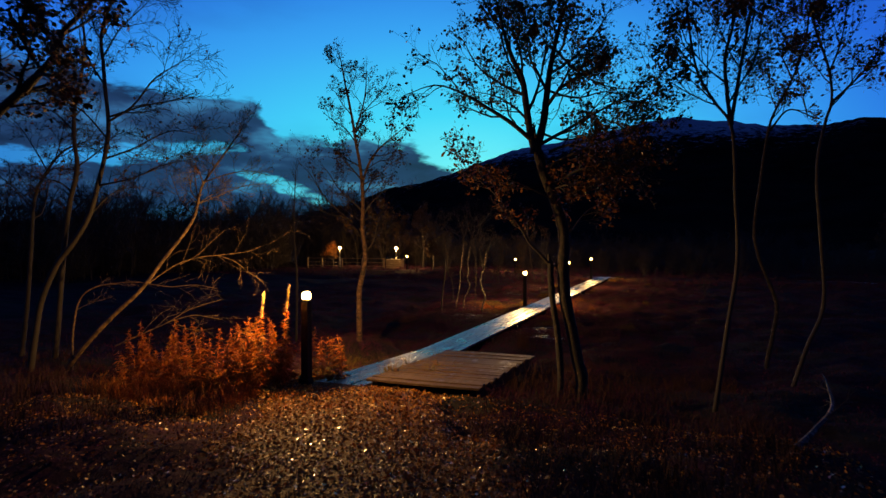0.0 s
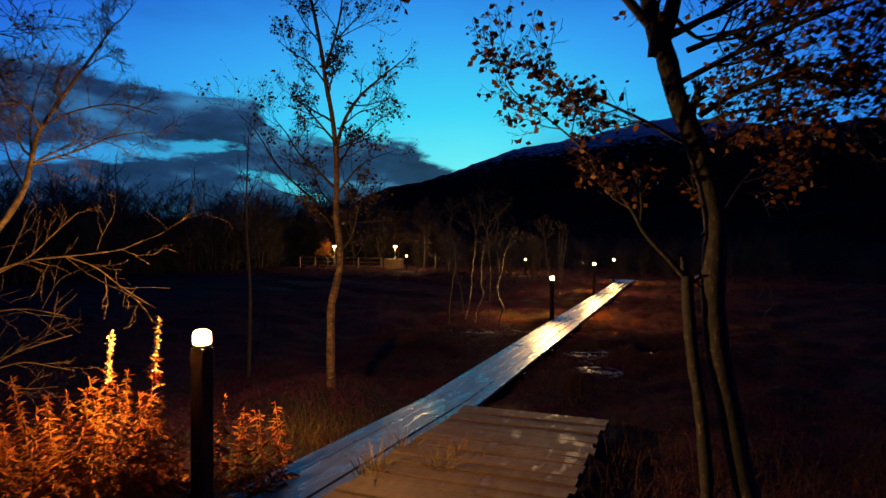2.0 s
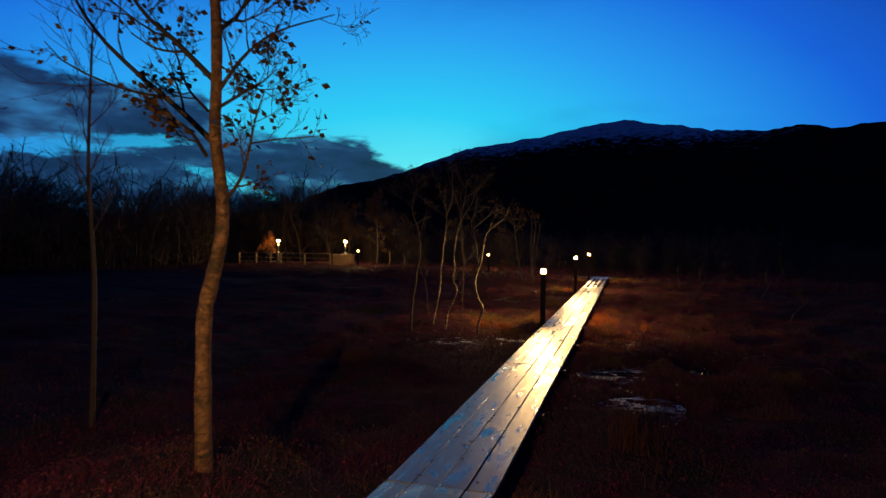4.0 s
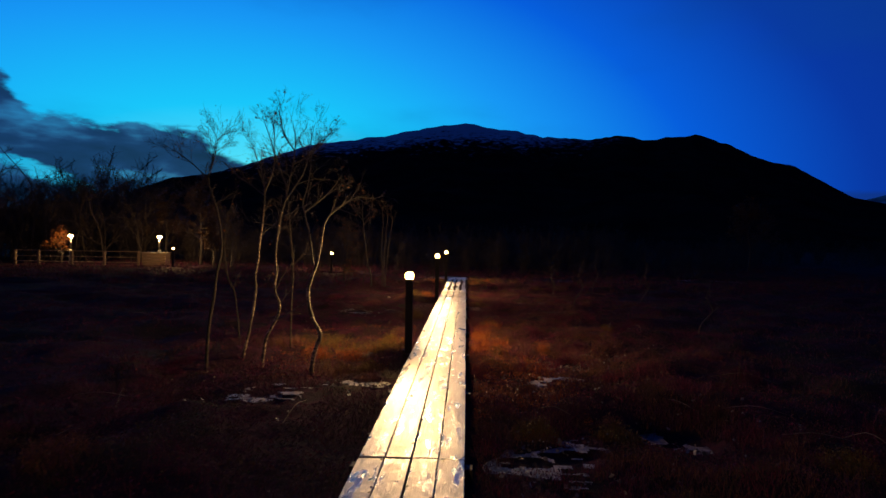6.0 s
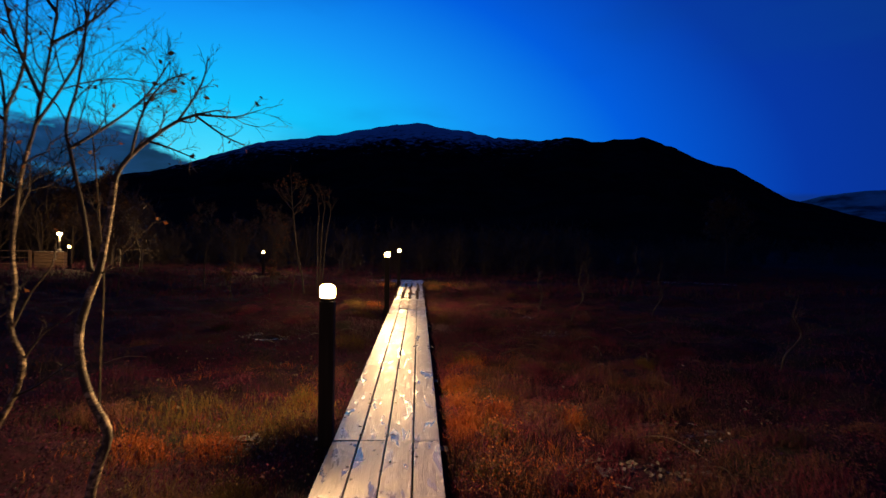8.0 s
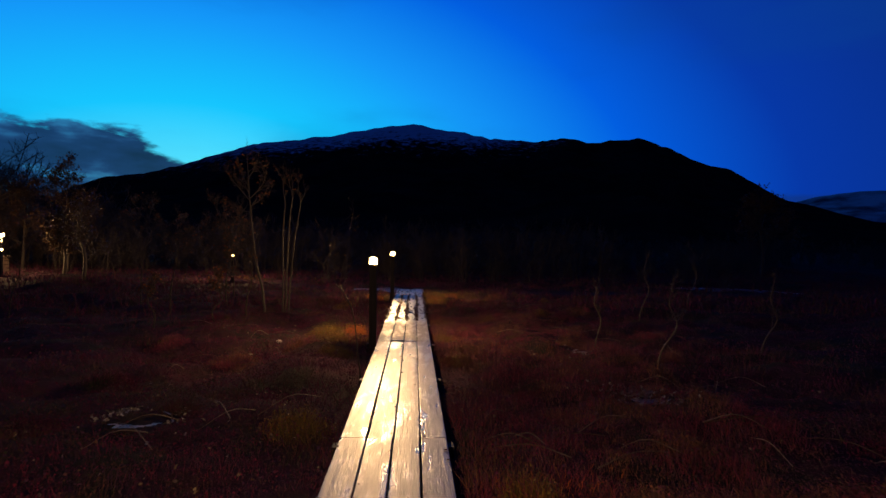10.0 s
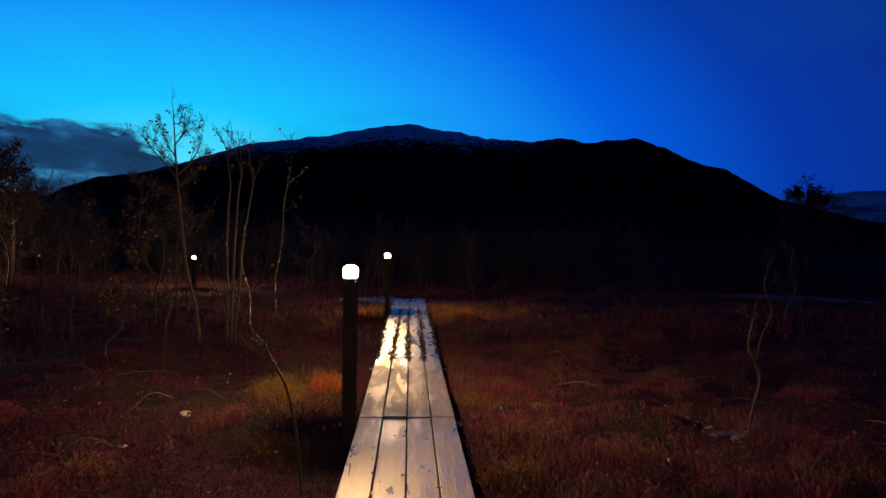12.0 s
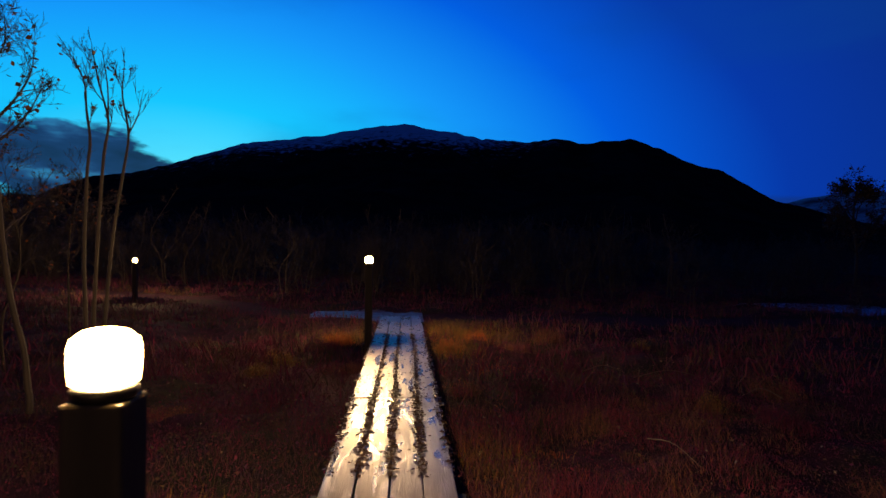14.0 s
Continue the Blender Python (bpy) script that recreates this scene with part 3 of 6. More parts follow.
for s, (y0, y1) in enumerate(zip(JOINTS, JOINTS[1:])):
    for i in range(4):
        xc = (-1.5 + i) * 0.2055
        bm = bmesh.new()
        w = 0.099 - rng.uniform(0, 0.002)
        a, b = y0 + rng.uniform(0.002, 0.012), y1 - rng.uniform(0.002, 0.012)
        box(bm, -w, w, 0, b - a, -0.048, 0.0, 0.005, 2)
        bmesh.ops.subdivide_edges(bm, edges=[e for e in bm.edges if abs(e.verts[0].co.y - e.verts[1].co.y) > 1.0], cuts=5)
        cup, bow, ph = rng.uniform(-0.004, 0.004), rng.uniform(-0.006, 0.008), rng.uniform(0, 6)
        lift = rng.uniform(-0.004, 0.004)
        for v in bm.verts:
            t = v.co.y / (b - a)
            v.co.x += 0.003 * math.sin(3 * t + ph)
            v.co.z += lift + bow * math.sin(math.pi * t) + cup * (v.co.x / 0.1) ** 2 + float(board_z(a + v.co.y))
        ob = part("plank", bm, M_PLANK, boardwalk)
        ob.location = (xc, a, 0)
for y in JOINTS:
    for dy in (0.0, 2.3):
        if y + dy > 20.9:
            continue
        bm = bmesh.new()
        zz = float(board_z(y + dy)) - 0.056
        box(bm, -0.47, 0.47, y + dy - 0.06, y + dy + 0.06, zz - 0.13, zz, 0.008)
        part("sleeper", bm, M_POST, boardwalk, "dark squared timber sleeper")

# ---- side platform ----
platform = thing("platform", pose(1.28, -13.25, 0.275, -2.3, 0, 0), "low worn wooden platform beside the boardwalk", "platform", kind="structure")
y = 0.0
while y < 3.15:
    w = rng.choice([0.145, 0.145, 0.17, 0.195])
    bm = bmesh.new()
    box(bm, -0.82 + rng.uniform(-0.03, 0.02), 0.83 + rng.uniform(-0.02, 0.03), 0, w, -0.034, 0, 0.005)
    bmesh.ops.subdivide_edges(bm, edges=[e for e in bm.edges if abs(e.verts[0].co.x - e.verts[1].co.x) > 1.0], cuts=4)
    bow = rng.uniform(-0.008, 0.01)
    for v in bm.verts:
        v.co.z += bow * (1 - (v.co.x / 0.82) ** 2) + rng.uniform(-0.0015, 0.0015)
    ob = part("plank", bm, M_DECK, platform)
    ob.location = (0, y, rng.uniform(-0.008, 0.008))
    y += w + rng.uniform(0.008, 0.02)
for x in (-0.72, 0.0, 0.74):
    bm = bmesh.new()
    box(bm, x - 0.045, x + 0.045, 0.05, 3.1, -0.2, -0.05, 0.006)
    part("bearer", bm, M_POST, platform, "dark timber bearer under the boards")


# ---- bollard lamps ----
def bulb(name, place, watts, radius):
    """The light source inside a lamp's glass."""
    lit = bpy.data.lights.new(name, "POINT")
    lit.energy, lit.color, lit.shadow_soft_size = watts, LAMP_COLOUR, radius
    ob = new(name, lit)
    ob.location = place


def bollard(x, y, z_light, base):
    """A square timber bollard with a drum-shaped lamp on top; its light's middle is at z_light."""
    h = z_light - base
    lamp = thing("bollard_lamp", pose(x, y, base), "dark timber bollard lamp with a glowing warm drum light", "lamp", "bollard lamps along the path")
    bm = bmesh.new()
    box(bm, -0.056, 0.056, -0.056, 0.056, -0.25, h - 0.075, 0.007)
    part("post", bm, M_POST, lamp, "square dark-stained timber post")
    bm = bmesh.new()
    box(bm, -0.085, 0.07, -0.075, 0.075, -0.2, 0.09, 0.01)
    box(bm, -0.085, -0.05, -0.05, 0.05, 0.0, 0.14, 0.008)
    part("foot", bm, M_POST, lamp, "dark timber block round the post's foot")
    bm = lathe(bmesh.new(), [(0.05, h - 0.076), (0.058, h - 0.07), (0.058, h - 0.056), (0.052, h - 0.05)])
    part("collar", bm, M_METAL, lamp, "black metal collar", True)
    bm = lathe(bmesh.new(), [(0.05, h - 0.05), (0.058, h - 0.046), (0.061, h - 0.03), (0.062, h + 0.0), (0.061, h + 0.022), (0.056, h + 0.036), (0.048, h + 0.042)], 28)
    drum = part("diffuser", bm, M_GLOW, lamp, "glowing frosted glass drum", True)
    drum.visible_shadow = False
    bulb("bulb", (x, y, z_light + 0.008), LAMP_POWER, 0.03)
    # The cap glows to stand for glare over it, and blocks upward light.
    bm = lathe(bmesh.new(), [(0.048, h + 0.043), (0.038, h + 0.05), (0.022, h + 0.054), (0.006, h + 0.056)], 28)
    part("dome", bm, M_GLOW, drum, "frosted dome on the drum, glowing in place of glare", True)
    return lamp


for x, y, zl in ((-0.30, -13.61, 1.446), (-0.472, 0.08, 1.133), (-0.472, 9.14, 1.241), (-0.47, 17.33, 1.226), (-7.185, 24.93, 0.963), (-16.35, 25.08, 1.106)):
    bollard(x, y, zl, min(ground_at(x, y), zl - 1.15))


def post_lamp(x, y, z_light, base):
    lamp = thing("post_lamp", pose(x, y, base), "pale steel lamp post with a glowing head over the path", "lamp", "post lamps by the railing")
    h = z_light - base
    part("base", lathe(bmesh.new(), [(0.11, -0.1), (0.11, h * 0.5), (0.09, h * 0.5 + 0.05)], 16), M_STEEL, lamp, "thick grey lower post", True)
    part("pole", lathe(bmesh.new(), [(0.045, h * 0.5 + 0.05), (0.04, h - 0.1)], 16), M_STEEL, lamp, "thin steel pole", True)
    part("diffuser", lathe(bmesh.new(), [(0.06, h - 0.08), (0.12, h - 0.055), (0.14, h + 0.0), (0.13, h + 0.04), (0.1, h + 0.07)], 20), M_GLOW_FAR, lamp, "glowing glass bowl", True).visible_shadow = False
    bulb("bulb", (x, y, z_light), LAMP_POWER, 0.06)
    part("cap", lathe(bmesh.new(), [(0.14, h + 0.07), (0.17, h + 0.085), (0.05, h + 0.13)], 20), M_METAL, lamp, "flat dark lamp cap", True)


for x, y, zl in ((-25.8, 30.3, 1.75), (-20.1, 30.85, 1.75)):
    post_lamp(x, y, zl, ground_at(x, y))


# ---- trees ----
def spline(points, n):
    """A smooth line of n places through the given ones."""
    p = np.array(points, float)
    p = np.vstack([2 * p[0] - p[1], p, 2 * p[-1] - p[-2]])
    out = []
    for t in np.linspace(0, len(p) - 3 - 1e-6, n):
        i = int(t)
        u = t - i
        a, b, c, d = p[i : i + 4]
        out.append(0.5 * (2 * b + (c - a) * u + (2 * a - 5 * b + 4 * c - d) * u * u + (3 * b - a - 3 * c + d) * u**3))
    return np.array(out)


def tubes(lines, sides):
    """Tapered tubes round lines of (places, radii)."""
    V, F, base = [], [], 0
    ang = np.linspace(0, 2 * math.pi, sides, endpoint=False)
    for n in sorted({len(p) for p, _ in lines}):
        P = np.array([p for p, _ in lines if len(p) == n], float)
        Rr = np.array([r for p, r in lines if len(p) == n], float)
        d = np.gradient(P, axis=1)
        d /= np.linalg.norm(d, axis=2, keepdims=True) + 1e-9
        ref = np.where(np.abs(d[:, :1, :1]) < 0.8, np.array([1.0, 0, 0]), np.array([0, 1.0, 0]))
        s = np.cross(d, np.broadcast_to(ref, d.shape))
        s /= np.linalg.norm(s, axis=2, keepdims=True) + 1e-9
        q = np.cross(d, s)
        ring = P[:, :, None] + Rr[:, :, None, None] * (np.cos(ang)[:, None] * s[:, :, None] + np.sin(ang)[:, None] * q[:, :, None])
        V.append(ring.reshape(-1, 3))
        i = (np.arange(len(P))[:, None, None] * n + np.arange(n - 1)[None, :, None]) * sides
        j = np.arange(sides)[None, None]
        k = (j + 1) % sides
        F.append((np.stack([i + j, i + k, i + sides + k, i + sides + j], -1) + base).reshape(-1, 4))
        base += len(P) * n * sides
    return np.concatenate(V), np.concatenate(F)


def leaf_quads(pos, size, rs, droop=0.5):
    """Small folded diamond leaves at the given places."""
    n = len(pos)
    a = rs.uniform(0, 2 * math.pi, n)
    tilt = rs.uniform(-1.2, 0.6, n) * droop - 0.3
    d = np.stack([np.cos(a) * np.cos(tilt), np.sin(a) * np.cos(tilt), np.sin(tilt)], -1)
    up = rs.normal(0, 1, (n, 3))
    s = np.cross(d, up)
    s /= np.linalg.norm(s, axis=1, keepdims=True) + 1e-9
    nn = np.cross(s, d)
    L = (size * rs.uniform(0.6, 1.3, n))[:, None]
    mid = pos + d * L * 0.5
    v = np.stack([pos, mid + s * L * 0.36 + nn * L * 0.1, pos + d * L, mid - s * L * 0.36 + nn * L * 0.1], 1).reshape(-1, 3)
    b = np.arange(n)[:, None] * 4
    f = np.concatenate([b + [0, 1, 2], b + [0, 2, 3]])
    return v, f


class Tree:
    """Grows limbs and twigs from given stems."""

    def __init__(self, seed, spread=0.75, lift=0.35, wander=0.18):
        self.rng = random.Random(seed)
        self.spread, self.lift, self.wander, self.finest = spread, lift, wander, 0.0022
        self.stems, self.main, self.limbs, self.twigs, self.ends = [], [], [], [], []

    def stem(self, points, r0, r1, limbs=9, start=0.35, length=1.3, depth=3):
        n = 6 + 3 * len(points)
        p = spline(points, n)
        t = np.linspace(0, 1, n)
        r = r1 + (r0 - r1) * (1 - t) ** 0.8
        r[0] *= 1.35
        if r0 > 0.02:
            r = r * np.array([1 + self.rng.uniform(-0.07, 0.07) for _ in range(n)])
        self.stems.append((p, r))
        for i in range(limbs):
            u = start + (1 - start) * (i + self.rng.uniform(0.1, 0.9)) / limbs
            k = min(int(u * (n - 1)), n - 2)
            self.branch(p[k], p[k + 1] - p[k], length * (1.15 - 0.65 * u) * self.rng.uniform(0.7, 1.25), r[k] * 0.55, depth, i * 2.4 + self.rng.uniform(-0.6, 0.6))
        self.branch(p[-1], p[-1] - p[-2], length * 0.5, r1, depth - 1, 0.0, True)

    def limb(self, points, r0, depth=2, n=12, side=6):
        """A limb along a chosen line."""
        p = spline(points, n)
        r = np.linspace(r0, min(0.004, r0 * 0.4), n)
        self.main.append((p, r))
        ln = np.linalg.norm(p[-1] - p[0])
        for i in range(side):
            k = 2 + int((n - 3) * (i + 0.5) / side)
            self.branch(p[k], p[min(k + 1, n - 1)] - p[k - 1], ln * 0.38 * self.rng.uniform(0.6, 1.2), r[k] * 0.6, depth, self.rng.uniform(0, 6.28))
        self.ends.append(p[-3:])

    def branch(self, start, along, length, radius, depth, turn, straight=False):
        g = self.rng
        d = Vector(along).normalized()
        if not straight:
            side = d.orthogonal().normalized()
            side.rotate(Matrix.Rotation(turn, 3, d))
            ang = self.spread * g.uniform(0.7, 1.25)
            d = d * math.cos(ang) + side * math.sin(ang)
        n = 6 if depth > 1 else 4
        p = [Vector(start)]
        for _ in range(n - 1):
            d = (d + Vector((g.gauss(0, 1), g.gauss(0, 1), g.gauss(0, 0.8))) * self.wander + Vector((0, 0, self.lift * 0.3))).normalized()
            p.append(p[-1] + d * length / (n - 1))
        pts = np.array([tuple(v) for v in p])
        radius = max(radius, self.finest)
        rad = np.linspace(radius, max(radius * 0.35, self.finest * 0.7), n)
        (self.main if depth > 2 else self.limbs if depth > 1 else self.twigs).append((pts, rad))
        if depth <= 1:
            self.ends.append(pts[1:])
        if depth > 0:
            m = {3: 7, 2: 6, 1: 4}.get(depth, 3)
            for i in range(m):
                u = 0.25 + 0.75 * (i + g.uniform(0, 0.8)) / m
                k = min(int(u * (n - 1)), n - 2)
                f = u * (n - 1) - k
                q = pts[k] * (1 - f) + pts[k + 1] * f
                self.branch(q, pts[k + 1] - pts[k], length * (0.75 - 0.35 * u) * g.uniform(0.7, 1.2), rad[k] * 0.55, depth - 1, g.uniform(0, 6.28))

    def build(self, name, place, label, bark, leaves=0.0, size=0.05, leaf_mat=None, category="tree", group="", twig=None):
        """leaves: how many leaves a twig carries, about."""
        ob = thing(name, pose(*place), label, category, group)
        for p, r in self.stems:
            if bark is not M_BIRCH:
                child("trunk", raw_mesh("trunk", *tubes([(p, r)], 10), bark, True), ob)
                continue
            # pale bark low down, dark young wood above; lamp fall-off is coloured in too
            cut = 0 if r[1] < 0.019 else int(len(p) * (0.72 if r[1] < 0.04 else 0.6))
            if cut:
                child("trunk", raw_mesh("trunk", *tubes([(p[: cut + 1], r[: cut + 1])], 10), bark, True), ob)
            child("limb", raw_mesh("limb", *tubes([(p[cut:], r[cut:])], 8), twig or M_TWIG_SHADED, True), ob)
        for line in self.main:
            child("limb", raw_mesh("limb", *tubes([line], 6), twig or M_TWIG_SHADED, True), ob)
        crown = ob
        if self.limbs:
            crown = tagged(child("branchwork", raw_mesh("branchwork", *tubes(self.limbs, 4), twig or M_TWIG_SHADED, True), ob), kind="stuff")
        if self.twigs:
            tagged(child("twig_mass", raw_mesh("twig_mass", *tubes(self.twigs, 3), twig or M_TWIG_SHADED), crown), kind="stuff")
        if leaves > 0:
            rs = np.random.RandomState(self.rng.randint(0, 9999))
            pts = np.concatenate([e[rs.rand(len(e)) < min(1, leaves)] for e in self.ends])
            if leaves > 1:
                pts = np.repeat(pts, int(leaves), 0)
            pts = pts + rs.normal(0, size * 0.5, pts.shape)
            v, f = leaf_quads(pts, size, rs)
            tagged(child("foliage", raw_mesh("foliage", v, f, leaf_mat or M_LEAF), crown), kind="stuff")
        return ob


# slim birch beside the boardwalk, its lower trunk lit by the first lamp
t = Tree(11, 0.8, 0.4, 0.16)
t.stem([(-0.01, 0.01, -0.30), (0.01, 0.01, 0.01), (0.01, 0.00, 0.39), (0.01, 0.00, 0.77), (0.01, 0.01, 1.10), (0.05, 0.02, 1.30), (0.11, 0.04, 1.59), (0.12, 0.05, 1.81), (0.10, 0.04, 2.05), (0.07, 0.03, 2.34), (0.08, 0.03, 2.71), (0.07, 0.03, 3.16), (0.02, 0.01, 3.64), (-0.05, -0.02, 4.05), (-0.10, -0.04, 4.42), (-0.17, -0.07, 4.83), (-0.25, -0.10, 5.24), (-0.31, -0.12, 5.61)], 0.062, 0.014, 7, 0.62, 0.8, 3)
t.stem([(0.07, 0.03, 3.22), (0.18, 0.07, 3.59), (0.36, 0.14, 3.89), (0.61, 0.23, 4.13), (0.91, 0.35, 4.39)], 0.028, 0.006, 5, 0.3, 0.55, 2)
t.stem([(-0.07, -0.03, 4.26), (0.06, 0.02, 4.67), (0.13, 0.05, 5.05), (0.15, 0.06, 5.46)], 0.02, 0.006, 5, 0.2, 0.6, 2)
t.limb([(0.07, 0.03, 2.25), (-0.14, -0.05, 2.47), (-0.41, -0.16, 2.72), (-0.66, -0.25, 2.99), (-0.90, -0.35, 3.41), (-1.11, -0.43, 3.64)], 0.022, 2, 12, 7)
t.limb([(0.07, 0.03, 2.67), (-0.17, -0.07, 2.93), (-0.37, -0.14, 3.12), (-0.55, -0.21, 3.42), (-0.71, -0.27, 3.62)], 0.02, 2, 12, 7)
t.limb([(0.09, 0.03, 2.60), (0.26, 0.10, 2.86), (0.41, 0.27, 3.06), (0.72, 0.49, 3.22)], 0.016, 2, 12, 6)
t.limb([(0.04, 0.02, 3.32), (-0.05, -0.23, 3.53), (-0.17, -0.39, 3.74), (-0.27, -0.43, 3.97)], 0.016, 2, 12, 6)
t.limb([(0.11, 0.04, 3.22), (0.29, 0.33, 3.40), (0.44, 0.49, 3.63), (0.67, 0.58, 3.78)], 0.014, 2, 12, 6)
t.limb([(-0.05, -0.02, 4.05), (-0.31, -0.01, 4.36), (-0.60, -0.02, 4.54), (-0.78, -0.09, 4.71)], 0.014, 2, 12, 6)
t.limb([(0.13, 0.05, 3.49), (0.50, -0.13, 3.62), (0.76, -0.13, 3.67), (0.91, -0.08, 3.88)], 0.012, 2, 12, 6)
t.limb([(0.08, 0.03, 4.64), (0.24, 0.09, 4.83), (0.42, 0.16, 5.05), (0.56, 0.21, 5.28)], 0.012, 2, 10, 6)
t.limb([(0.14, 0.03, 1.85), (0.31, -0.03, 2.00), (0.42, -0.10, 2.17), (0.46, -0.09, 2.37), (0.52, -0.08, 2.55)], 0.014, 2, 12, 6)
t.limb([(0.43, -0.10, 2.22), (0.65, -0.15, 2.23), (0.79, -0.12, 2.24), (0.92, -0.09, 2.25)], 0.006, 1, 10, 4)
t.limb([(0.10, 0.02, 2.49), (0.38, -0.11, 2.54), (0.55, -0.18, 2.57), (0.65, -0.15, 2.66)], 0.014, 2, 12, 7)
t.limb([(0.02, 0.01, 2.17), (0.05, -0.19, 2.30), (0.00, -0.31, 2.37), (-0.16, -0.35, 2.51)], 0.014, 2, 12, 6)
t.limb([(0.03, 0.01, 2.47), (-0.25, 0.15, 2.68), (-0.39, 0.21, 2.93), (-0.45, 0.20, 3.11)], 0.012, 2, 12, 7)
# The darker leaf colour makes this crown an unlit silhouette.
t.build("birch_tree", (-1.46, -10.02, 0.15), "slim reddish-barked birch with few leaves beside the boardwalk", M_REDBIRCH, 0.2, 0.05, M_DEBRIS_UNLIT_LEAF)
# leafy birch by the platform, forked low and again above the eye
t = Tree(23, 0.72, 0.25, 0.2)
t.stem([(0.07, 0.03, -0.30), (0.09, 0.03, 0.25), (0.04, 0.01, 0.46), (-0.04, -0.01, 0.89), (-0.12, -0.05, 1.31), (-0.15, -0.06, 1.62), (-0.15, -0.06, 1.89), (-0.14, -0.05, 2.16), (-0.19, -0.07, 2.45), (-0.28, -0.11, 2.74), (-0.39, -0.15, 3.02), (-0.47, -0.18, 3.34)], 0.085, 0.07, 1, 0.8, 0.7, 2)
t.stem([(-0.20, -0.07, -0.30), (-0.18, -0.07, 0.25), (-0.20, -0.08, 0.62), (-0.23, -0.09, 0.93), (-0.28, -0.11, 1.27), (-0.31, -0.12, 1.62), (-0.32, -0.09, 1.81)], 0.046, 0.04, 1, 0.9, 0.3, 1)
t.stem([(-0.32, -0.09, 1.79), (-0.45, -0.17, 1.95), (-0.59, -0.23, 2.11), (-0.70, -0.27, 2.31), (-0.88, -0.34, 2.50)], 0.02, 0.01, 4, 0.5, 0.6, 2)
t.stem([(-0.51, -0.20, 3.33), (-0.58, -0.23, 3.66), (-0.63, -0.24, 4.01), (-0.68, -0.26, 4.35), (-0.81, -0.31, 4.64), (-0.93, -0.36, 5.05), (-1.01, -0.39, 5.39)], 0.055, 0.012, 6, 0.25, 1.1, 3)
t.stem([(-0.51, -0.20, 3.32), (-0.41, -0.16, 3.72), (-0.37, -0.14, 4.06), (-0.33, -0.13, 4.41), (-0.27, -0.10, 4.76), (-0.18, -0.07, 5.16), (-0.14, -0.06, 5.51)], 0.058, 0.012, 6, 0.25, 1.2, 3)
t.limb([(-0.56, -0.21, 3.51), (-0.78, -0.51, 3.71), (-1.07, -0.73, 3.90), (-1.34, -0.95, 4.06), (-1.65, -1.06, 4.15), (-2.03, -1.21, 4.01)], 0.034, 2, 16, 9)
t.limb([(-0.89, -0.24, 2.56), (-1.05, -0.19, 2.75), (-1.33, -0.19, 3.00), (-1.54, -0.16, 3.19), (-1.60, -0.19, 3.35)], 0.01, 2, 12, 8)
t.limb([(-0.35, -0.13, 2.73), (-0.64, -0.35, 2.88), (-0.93, -0.57, 2.99), (-1.14, -0.65, 3.02)], 0.014, 2, 12, 7)
t.limb([(-0.44, -0.17, 3.45), (-0.13, 0.16, 3.69), (0.26, 0.42, 3.96), (0.65, 0.68, 4.22), (1.06, 0.84, 4.49)], 0.03, 2, 14, 9)
t.limb([(-0.38, -0.15, 3.95), (-0.15, -0.27, 4.17), (0.13, -0.38, 4.27), (0.43, -0.37, 4.39)], 0.024, 2, 12, 8)
t.limb([(-0.42, -0.16, 3.11), (-0.03, -0.33, 3.25), (0.39, -0.39, 3.40), (0.73, -0.36, 3.50), (1.02, -0.25, 3.62)], 0.022, 2, 14, 9)
t.limb([(-0.23, -0.09, 2.09), (-0.07, 0.19, 2.28), (0.08, 0.35, 2.52), (0.29, 0.43, 2.66), (0.51, 0.52, 2.73)], 0.014, 2, 12, 6)
t.limb([(-0.66, -0.25, 4.12), (-1.00, -0.17, 4.32), (-1.36, -0.10, 4.62), (-1.56, -0.17, 4.99)], 0.024, 2, 12, 8)
t.limb([(-0.32, -0.12, 4.41), (-0.02, 0.21, 4.72), (0.25, 0.42, 5.12), (0.42, 0.48, 5.43)], 0.024, 2, 12, 8)
t.limb([(-0.31, -0.12, 2.64), (-0.01, 0.10, 2.81), (0.29, 0.33, 2.93), (0.63, 0.46, 3.03)], 0.016, 2, 12, 7)
t.limb([(-0.60, -0.23, 3.77), (-0.90, 0.08, 4.06), (-1.24, 0.27, 4.28), (-1.63, 0.34, 4.40)], 0.02, 2, 12, 7)
t.limb([(-0.28, -0.11, 4.76), (0.07, -0.29, 4.36), (0.43, -0.37, 4.12), (0.78, -0.34, 4.04)], 0.02, 2, 12, 8)
t.limb([(-0.36, -0.14, 4.18), (-0.03, 0.31, 4.15), (0.36, 0.78, 4.31), (0.85, 1.18, 4.18)], 0.02, 2, 12, 8)
t.limb([(-0.33, -0.13, 3.35), (-0.05, -0.23, 3.41), (0.26, -0.33, 3.43), (0.56, -0.32, 3.47), (0.81, -0.22, 3.57)], 0.022, 2, 14, 10)
t.limb([(-0.25, -0.10, 2.91), (0.02, -0.20, 3.05), (0.33, -0.30, 3.12), (0.62, -0.30, 3.16), (0.87, -0.31, 3.20)], 0.022, 2, 14, 11)
t.limb([(-0.28, -0.11, 2.83), (-0.05, -0.34, 2.87), (0.22, -0.45, 2.86), (0.48, -0.46, 2.90)], 0.018, 2, 14, 9)
t.limb([(-0.05, -0.23, 3.41), (0.24, 0.20, 3.36), (0.53, 0.53, 3.24), (0.87, 0.76, 3.17)], 0.014, 2, 12, 9)
